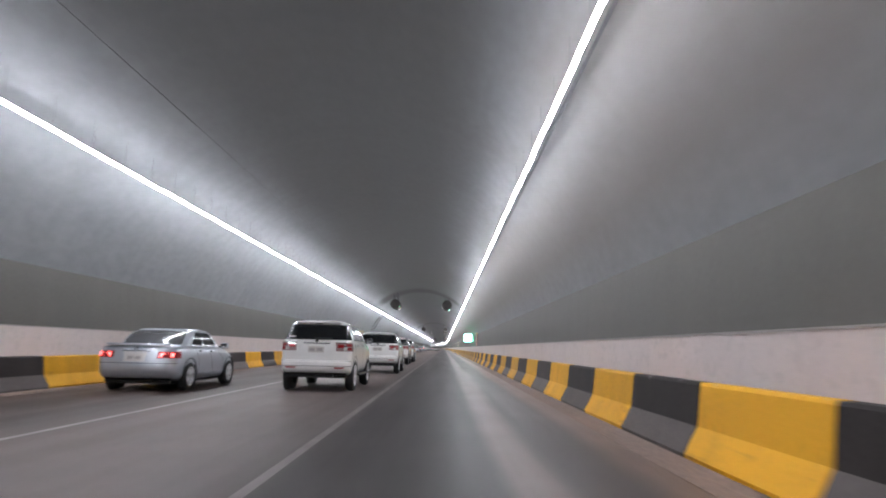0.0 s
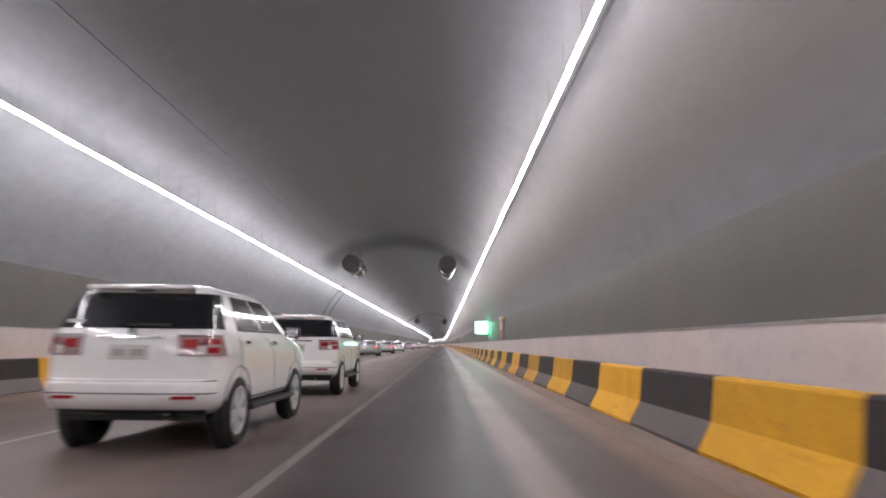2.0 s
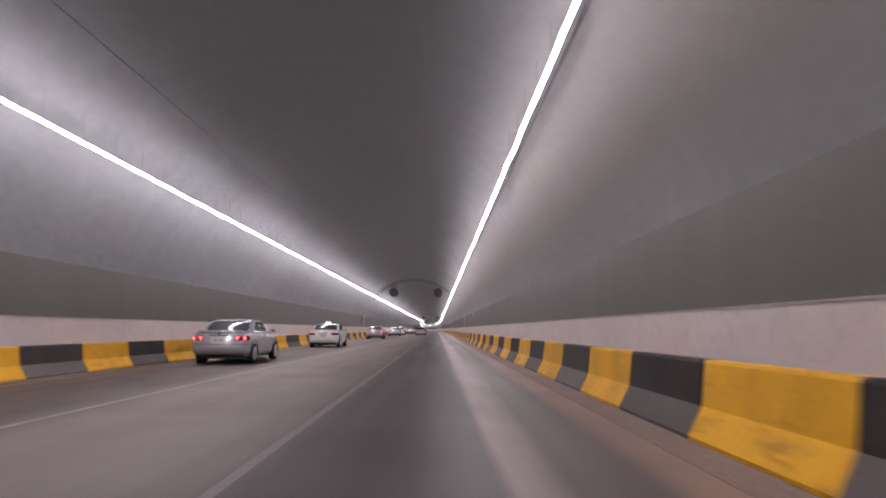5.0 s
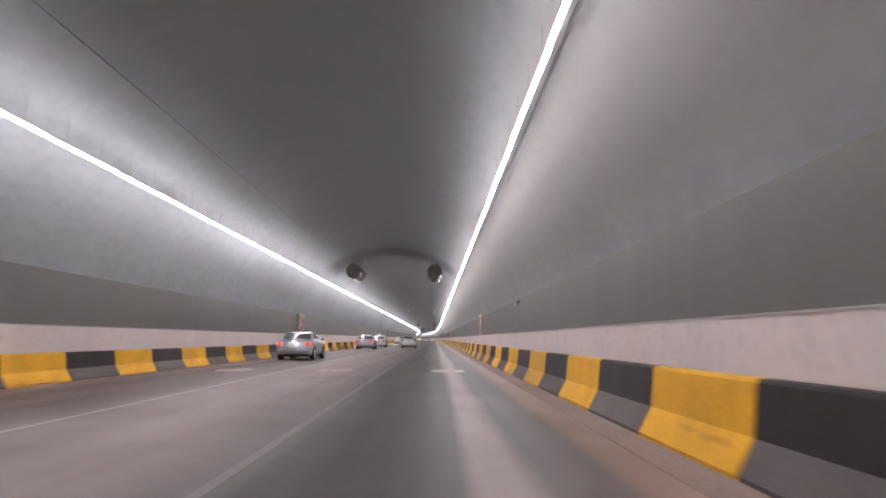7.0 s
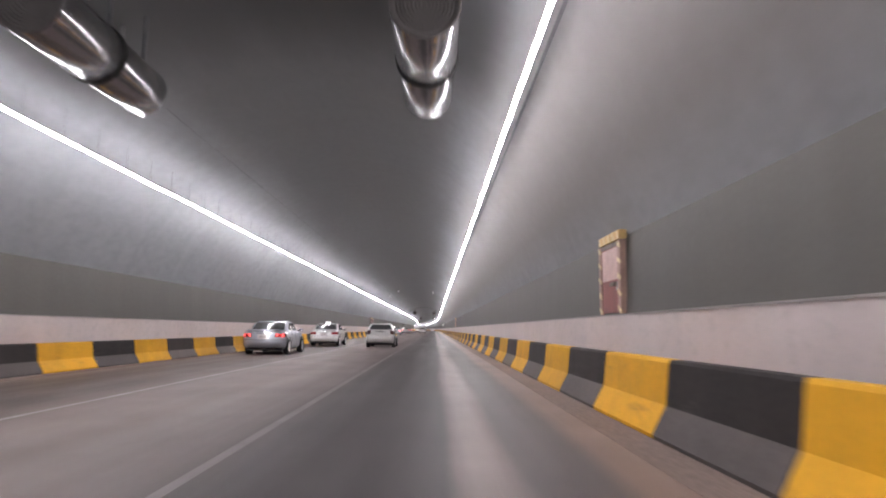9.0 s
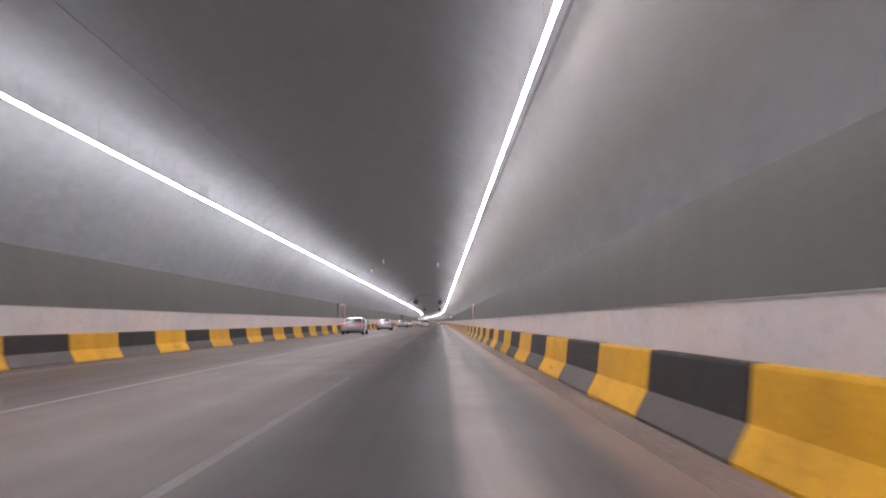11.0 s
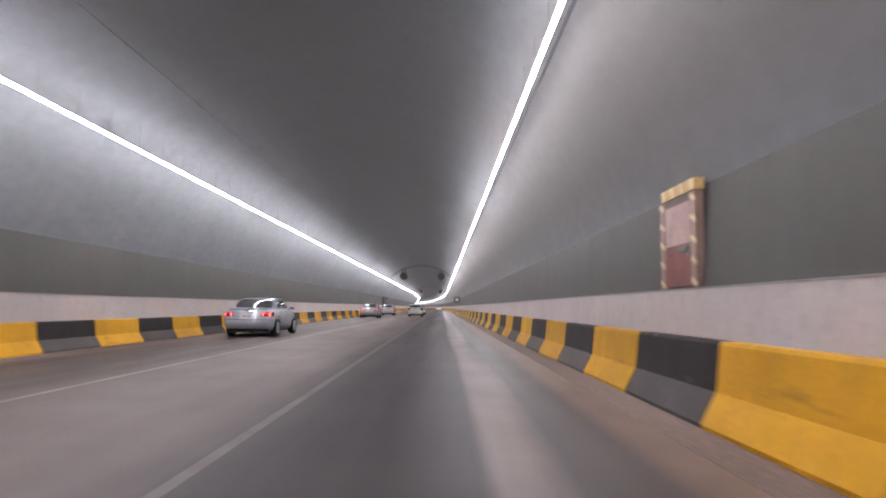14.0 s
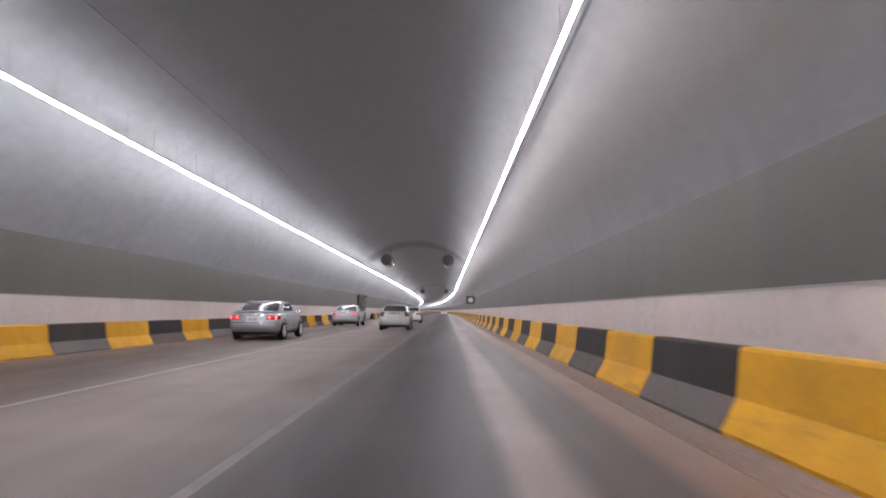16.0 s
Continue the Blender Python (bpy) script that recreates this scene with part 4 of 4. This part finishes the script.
def car(kind, x, y, paint, label, wheel_r=0.33, lit=False, glint=False):
    """A parked car seen from behind: kind gives its slices, glass and trim."""
    sh = Shell(kind["rows"])

    def skin(name, bm, material, parent, label=""):
        ob = part(name, bm, material, parent, label, True)
        ob.data.set_sharp_from_angle(angle=radians(35))
        return ob

    c = empty(kind["name"], pose(x + cx(y), y, 0.004))
    tagged(c, label, "car", "cars on the carriageway")
    zs = kind["zs"]
    skin("body", sh.body(zs), paint, c)
    belt, roof = kind["belt"], kind["roof"]
    U0, U1, U2 = NR, NR + NC, NR + NC + NS          # corner start, side start, side end
    # glass
    skin("rear_window", sh.panel(-U0 - kind["wrap"], U0 + kind["wrap"], kind.get("rear_belt", belt + 0.02), kind["rear_glass_top"], 0.006, 18, 6), kind.get("rear_glass") or M_GLASS, c, "tinted rear window")
    skin("windscreen", sh.panel(U2 + 3, U2 + NC + 0.6, belt + 0.03, roof - 0.06, 0.006, 6, 6), M_GLASS, c)
    skin("windscreen", sh.panel(-U2 - 3, -U2 - NC - 0.6, belt + 0.03, roof - 0.06, 0.006, 6, 6), M_GLASS, c)
    skin("windscreen", sh.panel(U2 + NC + 0.6, HALF, belt + 0.03, roof - 0.06, 0.006, 6, 6), M_GLASS, c)
    skin("windscreen", sh.panel(-U2 - NC - 0.6, -HALF, belt + 0.03, roof - 0.06, 0.006, 6, 6), M_GLASS, c)
    for s in (1, -1):
        for a, b in kind["side_glass"]:
            skin("side_window", sh.panel(s * (U1 + NS * a), s * (U1 + NS * b), belt + 0.04, roof - 0.07, 0.006, 6, 5), M_GLASS, c)
        skin("window_trim", sh.panel(s * (U1 + NS * kind["side_glass"][0][0]), s * (U1 + NS * kind["side_glass"][-1][1]), belt + 0.01, belt + 0.035, 0.012, 10, 1), kind["trim"], c)
        for q in kind["seams"]:
            skin("door_seam", sh.panel(s * (U1 + NS * q), s * (U1 + NS * q + 0.06), kind["sill"], belt, 0.002, 1, 8), M_TRIMB, c)
        for q in kind["handles"]:
            skin("door_handle", sh.panel(s * (U1 + NS * q), s * (U1 + NS * q + 0.75), belt - 0.13, belt - 0.095, 0.03, 3, 1), kind["handle"], c)
        # mirror
        mx, my, mz = kind["mirror"]
        bm = boxed(s * mx - 0.10, s * mx + 0.10, my - 0.06, my + 0.07, mz, mz + 0.15, bevel=0.035)
        mir = part("mirror", bm, kind.get("mirror_paint") or paint, c, smooth=True)
        part("mirror_glass", boxed(s * mx - 0.08, s * mx + 0.08, my - 0.066, my - 0.058, mz + 0.02, mz + 0.13), M_CHROME, mir)
        part("mirror_foot", boxed(*sorted((s * (mx - 0.22), s * (mx - 0.07))), my - 0.02, my + 0.04, mz + 0.01, mz + 0.06), M_TRIMB, c)
        # lower sill
        skin("side_sill", sh.panel(s * (U1 + 1.5), s * (U2 - 1.5), zs[0] + 0.01, kind["sill"] - 0.02, 0.008, 8, 1), M_TRIMB if kind["dark_sill"] else paint, c)
        # lamps at the rear
        for nm, a, b, z0, z1, m, sk in kind["lamps"]:
            skin(nm, sh.panel(s * a, s * b, z0, z1, 0.014, 8, 4, s * sk), M_BRAKE if (m == "lit" and lit) else (M_TAILDIM if m == "lit" else m), c)
        skin("headlamp", sh.panel(s * (U2 + 2.2), s * (U2 + NC + 2), belt - 0.36, belt - 0.2, 0.012, 6, 2), M_CLEAR, c)
        for wy in kind["axles"]:
            # black disc on the flank, a painted stand-in for the dark wheel well
            bm = lathe(bmesh.new(), [(0.0, 0.0), (wheel_r * 1.17, 0.0), (wheel_r * 1.22, 0.02), (wheel_r * 1.24, -0.1)], 28)
            arch = part("wheel_well_disc", bm, M_TRIMB, c)
            wx = sh.at(max(zs[0], 0.5))[2]
            arch.matrix_basis = pose(s * (wx + 0.003), wy, wheel_r + 0.03, 0, 0, -90 * s)
            wheel(c, s * (wx - 0.075), wy, wheel_r, s)
    # rear details
    pz = kind["plate_z"]
    recess = skin("plate_recess", sh.panel(-2.6, 2.6, pz - 0.09, pz + 0.14, 0.004, 6, 1), kind["recess"] or paint, c)
    plate = skin("number_plate", sh.panel(-1.9, 1.9, pz - 0.07, pz + 0.08, 0.012, 4, 1), M_PLATE, c, "white number plate")
    skin("plate_bars", sh.panel(-1.5, -0.3, pz - 0.03, pz + 0.04, 0.015, 3, 1), M_PLATEBAR, plate)
    skin("plate_bars", sh.panel(0.2, 1.5, pz - 0.03, pz + 0.04, 0.015, 3, 1), M_PLATEBAR, plate)
    skin("garnish", sh.panel(-3.2, 3.2, pz + 0.15, pz + 0.175, 0.018, 8, 1), kind["garnish"] or paint, c)
    skin("emblem", sh.panel(-0.38, 0.38, kind["emblem_z"], kind["emblem_z"] + 0.06, 0.02, 4, 2), M_CHROME, c, "small chrome oval emblem")
    skin("boot_seam", sh.panel(-U0 - 0.8, U0 + 0.8, kind["boot_z"], kind["boot_z"] + 0.008, 0.003, 16, 1), M_TRIMB, c)
    part("underbody", boxed(-sh.at(zs[0])[2] + 0.05, sh.at(zs[0])[2] - 0.05, 0.35, sh.at(zs[0])[1] - 0.3, zs[0] - 0.07, zs[0] + 0.03), M_TRIMB, c)
    skin("bumper_underside", sh.panel(-U0 - 3, U0 + 3, zs[0] + 0.005, zs[0] + kind["valance"], 0.006, 18, 2), M_TRIMB, c)
    ex = lathe(bmesh.new(), [(0.03, 0.2), (0.035, 0.0), (0.028, 0.0), (0.024, 0.2)], 14)
    pipe = part("exhaust", ex, M_CHROME, c)
    pipe.location = (0.45, 0.08, zs[0] + 0.0)
    if "spoiler" in kind:
        y0, y1, z0, w = kind["spoiler"]
        part("spoiler", boxed(-w, w, y0, y1, z0, z0 + 0.045, bevel=0.018), paint, c, smooth=True)
    if "bumper_z" in kind:
        for z0 in kind["bumper_z"]:
            skin("bumper_seam", sh.panel(-U0 - 5, U0 + 5, z0, z0 + 0.012, 0.002, 24, 1), M_TRIMB, c)
    if "sticker" in kind:
        skin("sticker", sh.panel(*kind["sticker"], 0.009, 3, 1), M_PLATE, c, "small white window sticker")
    if "rails" in kind:
        for s in (1, -1):
            part("roof_rail", boxed(s * 0.60 - 0.02, s * 0.60 + 0.02, 0.75, 2.5, roof + 0.015, roof + 0.05, bevel=0.012), M_CHROME, c)
    if "wiper" in kind:
        part("rear_wiper", boxed(-0.05, 0.40, *kind["wiper"], bevel=0.006), M_TRIMB, c)
    if "steps" in kind:
        for s in (1, -1):
            part("side_step", boxed(*sorted((s * 0.80, s * 0.98)), 1.25, 3.3, 0.36, 0.42, bevel=0.02), M_TRIMB, c, "black running board")
    if "stop_lamp" in kind:
        skin("high_stop_lamp", sh.panel(-1.3, 1.3, *kind["stop_lamp"], 0.02, 4, 1), M_TRIMB, c, "dark high-level brake lamp")
    # glowing block added on the roof to imitate a lamp reflection
    if glint:
        part("glint_block", boxed(-0.16, 0.16, 1.7, 1.86, roof + 0.0, roof + 0.14, bevel=0.03), M_ROOF_GLINT, c, "small glowing block imitating a lamp glint")
    return c


def zlist(rows):
    zs = []
    for (a, *_), (b, *_) in zip(rows, rows[1:]):
        n = max(1, int((b - a) / 0.05))
        zs += [a + (b - a) * k / n for k in range(n)]
    return zs + [rows[-1][0]]


SUV_ROWS = [(0.40, 0.28, 4.40, 0.82, 0.16, 0.3, 0.05), (0.48, 0.08, 4.70, 0.90, 0.24, 0.36, 0.07), (0.60, 0.02, 4.77, 0.918, 0.22, 0.4, 0.08), (0.72, 0.03, 4.75, 0.922, 0.18, 0.42, 0.08),
            (0.77, 0.10, 4.73, 0.922, 0.14, 0.42, 0.06), (1.02, 0.11, 4.64, 0.925, 0.14, 0.45, 0.06), (1.12, 0.12, 4.40, 0.92, 0.14, 0.48, 0.06), (1.22, 0.14, 3.75, 0.905, 0.15, 0.4, 0.06),
            (1.30, 0.17, 3.50, 0.875, 0.15, 0.3, 0.06), (1.53, 0.27, 3.02, 0.80, 0.16, 0.28, 0.06), (1.665, 0.35, 2.70, 0.745, 0.18, 0.28, 0.06), (1.725, 0.41, 2.52, 0.69, 0.22, 0.3, 0.06),
            (1.77, 0.55, 2.30, 0.56, 0.25, 0.3, 0.05), (1.79, 0.80, 2.0, 0.40, 0.25, 0.3, 0.05)]
SUV_ROWS = [(z, a, b, w * 0.955, p, q, r) for z, a, b, w, p, q, r in SUV_ROWS]
SUV = dict(name="suv", rows=SUV_ROWS, zs=zlist(SUV_ROWS), belt=1.26, roof=1.735, rear_glass_top=1.66, wrap=6.9, mirror_paint=M_TRIMB, side_glass=((0.20, 0.55), (0.585, 0.93)), seams=(0.19, 0.565, 0.90),
           handles=(0.24, 0.60), handle=M_CHROME, trim=M_TRIMB, sill=0.52, dark_sill=True, mirror=(0.98, 3.05, 1.22), axles=(0.95, 3.70), plate_z=1.03, recess=None, garnish=M_CHROME,
           emblem_z=1.22, boot_z=0.755, valance=0.06, lamps=(("tail_lamp", NR - 2.3, NR + NC + 0.9, 1.0, 1.22, M_LENS, -0.9), ("reverse_lamp", NR - 0.5, NR + 0.9, 1.02, 1.10, M_CLEAR, 0.0), ("chrome_strip", NR - 2.2, NR + 4.5, 1.195, 1.21, M_CHROME, 0.0), ("chrome_strip", NR - 0.4, NR + 1.0, 1.115, 1.14, M_CHROME, 0.0), ("red_lamp", NR - 1.9, NR - 0.4, 1.08, 1.17, M_TAILDIM, 0.0),
                                                            ("brake_lamp", NR + 1.2, NR + 4.6, 1.03, 1.09, M_TAILDIM, 0.0), ("brake_lamp", NR + 0.2, NR + 4.8, 1.12, 1.18, M_TAILDIM, 0.0), ("reflector", NR - 1.8, NR + 1.2, 0.57, 0.605, M_TAILDIM, 0.0)),
           wiper=(0.115, 0.135, 1.30, 1.33), steps=True, stop_lamp=(1.675, 1.70), spoiler=(0.27, 0.62, 1.695, 0.56), bumper_z=(0.745, 0.62), sticker=(-NR - 1.0, -NR + 1.3, 1.335, 1.37))
SEDAN_ROWS = [(0.24, 0.30, 4.45, 0.80, 0.2, 0.4, 0.08), (0.34, 0.08, 4.70, 0.885, 0.30, 0.5, 0.12), (0.52, 0.0, 4.79, 0.908, 0.30, 0.55, 0.13), (0.66, 0.02, 4.76, 0.912, 0.26, 0.55, 0.13),
              (0.80, 0.06, 4.60, 0.908, 0.20, 0.55, 0.11), (0.90, 0.09, 4.25, 0.895, 0.18, 0.5, 0.10), (1.01, 0.15, 3.78, 0.855, 0.20, 0.4, 0.09), (1.025, 0.30, 3.68, 0.84, 0.3, 0.4, 0.09),
              (1.04, 0.72, 3.60, 0.82, 0.25, 0.35, 0.10), (1.22, 0.98, 3.24, 0.79, 0.20, 0.30, 0.10), (1.38, 1.27, 2.92, 0.735, 0.20, 0.28, 0.09), (1.44, 1.46, 2.74, 0.695, 0.22, 0.28, 0.08), (1.475, 1.72, 2.52, 0.60, 0.24, 0.28, 0.06), (1.49, 1.98, 2.28, 0.40, 0.2, 0.26, 0.05)]
SEDAN = dict(name="sedan", rows=SEDAN_ROWS, zs=zlist(SEDAN_ROWS), belt=1.035, roof=1.455, rear_glass_top=1.42, rear_glass=M_GREYGLASS, wrap=2.0, side_glass=((0.09, 0.46), (0.49, 0.95)), seams=(0.34, 0.60, 0.82), handles=(0.38, 0.62), handle=M_CHROME,
             trim=M_CHROME, sill=0.40, dark_sill=False, mirror=(0.98, 3.15, 0.99), axles=(1.02, 3.78), plate_z=0.76, recess=M_BEIGE, garnish=M_CHROME, emblem_z=0.955, boot_z=0.99, valance=0.06,
             lamps=(("tail_lamp", NR - 2.0, NR + NC + 0.6, 0.76, 0.91, M_TAILDIM, 0.0), ("brake_lamp", NR - 1.5, NR + 0.2, 0.79, 0.88, "lit", 0.0), ("outer_lamp", NR + 1.6, NR + 3.0, 0.79, 0.88, "lit", 0.0)), spoiler=(0.12, 0.33, 1.045, 0.70), bumper_z=(0.635,))
HATCH_ROWS = [(0.24, 0.25, 3.95, 0.76, 0.2, 0.4, 0.06), (0.36, 0.05, 4.18, 0.84, 0.28, 0.5, 0.1), (0.52, 0.0, 4.25, 0.855, 0.28, 0.5, 0.1), (0.68, 0.03, 4.22, 0.86, 0.22, 0.5, 0.1), (0.74, 0.10, 4.15, 0.86, 0.18, 0.5, 0.08),
              (0.90, 0.13, 3.85, 0.85, 0.17, 0.45, 0.08), (1.00, 0.16, 3.45, 0.83, 0.17, 0.4, 0.08), (1.06, 0.22, 3.20, 0.80, 0.17, 0.35, 0.08), (1.30, 0.42, 2.75, 0.71, 0.18, 0.3, 0.07), (1.42, 0.55, 2.50, 0.65, 0.2, 0.3, 0.07),
              (1.48, 0.72, 2.30, 0.56, 0.22, 0.3, 0.06), (1.50, 1.0, 2.0, 0.40, 0.2, 0.3, 0.05)]
HATCH = dict(name="hatchback", rows=HATCH_ROWS, zs=zlist(HATCH_ROWS), belt=1.02, roof=1.46, rear_glass_top=1.40, wrap=1.8, side_glass=((0.06, 0.22), (0.25, 0.55), (0.59, 0.92)), seams=(0.28, 0.56, 0.82), handles=(0.33, 0.60), handle=M_BEIGE,
             trim=M_TRIMB, sill=0.40, dark_sill=False, mirror=(0.93, 2.75, 1.0), axles=(0.72, 3.28), plate_z=0.80, recess=None, garnish=M_CHROME, emblem_z=0.985, boot_z=0.70, valance=0.06,
             lamps=(("tail_lamp", NR - 0.8, NR + NC + 0.6, 0.80, 1.06, M_SMOKE, -0.4), ("brake_lamp", NR + 0.4, NR + 3.0, 0.86, 0.98, M_SMOKE, 0.0)), wiper=(0.15, 0.17, 1.10, 1.13), rear_belt=1.10, rear_glass=M_GREYGLASS)

SILVER = "silver blue sedan with lit brake lamps on the lane"
for x, y in ((-3.55, 16.0), (-3.20, 27.4), (-3.60, 41.95), (-3.60, 49.35)):
    car(SUV, x, y, M_WHITE, "white high-riding suv with dark glass and alloy wheels", 0.385)
for y in (14.6, 32.0, 94.2, 112.0, 163.5, 197.0, 262.0, 292.0, 332.0, 353.0):
    car(SEDAN, -7.4, y, M_SILVER, SILVER, 0.33, lit=True)
car(SEDAN, -7.3, 130.5, M_WHITE, "white sedan with a lamp glint block on its roof", 0.33, glint=True)
car(HATCH, -3.3, 208.5, M_BEIGE, "silver hatchback with dark rear glass on the lane", 0.30)
car(SEDAN, -7.3, 211.5, M_WHITE, "white sedan with a lamp glint block on its roof", 0.33, glint=True)
car(HATCH, -3.25, 345.0, M_BEIGE, "silver hatchback with dark rear glass on the lane", 0.30)
car(SEDAN, -3.5, 366.0, M_WHITE, "white sedan far down the carriageway", 0.33)
car(SUV, -7.0, 430.0, M_WHITE, "white suv far down the bend", 0.385)
car(SEDAN, -0.6, 480.0, M_WHITE, "white sedan far ahead on the bend", 0.33)

# barrier blocks, alternately yellow and black
for side, word, xt, runs in SIDES:
    rail = empty("concrete_barrier_" + word)
    tagged(rail, "concrete safety barrier painted in yellow and black blocks", "barrier", kind="structure")
    paints = [block_mesh("block_yellow", M_YELLOW, M_YELLOW, side), block_mesh("block_black", M_BLACK, M_TOE, side)]
    far, near = [], 0
    for y_from, y_to, phase in runs:
        k = math.ceil((y_from - phase) / BLOCK - 0.3)
        while phase + (k + 1) * BLOCK < y_to + 0.4 * BLOCK and phase + k * BLOCK < Y1 - 3:
            a = phase + k * BLOCK
            kind = 0 if k % 2 else 1        # a yellow block ends at the phase
            me = paints[kind]
            if a < NEAR_END and near < 290:
                near += 1
                ob = new("block", me)
                ob.parent = rail
                ob.location = (xt + cx(a), a, 0.002)
                ob.rotation_euler = (0, 0, random.uniform(-0.002, 0.002))
            else:
                sh = cx(a)
                far.append(([(v.co.x + xt + sh, v.co.y + a, v.co.z + 0.002) for v in me.vertices], [list(q.vertices) for q in me.polygons],
                            [q.material_index + 1 if kind else 0 for q in me.polygons]))
            k += 1
    if side < 0:        # a short piece closes up two runs
        ob = new("block", paints[1])
        ob.parent = rail
        ob.location, ob.scale = (xt, 130.88, 0.002), (1, 1.22 / BLOCK, 1)
    ob = joined("far_blocks", far, [M_YELLOW, M_BLACK, M_TOE], rail)
    tagged(ob, kind="stuff")
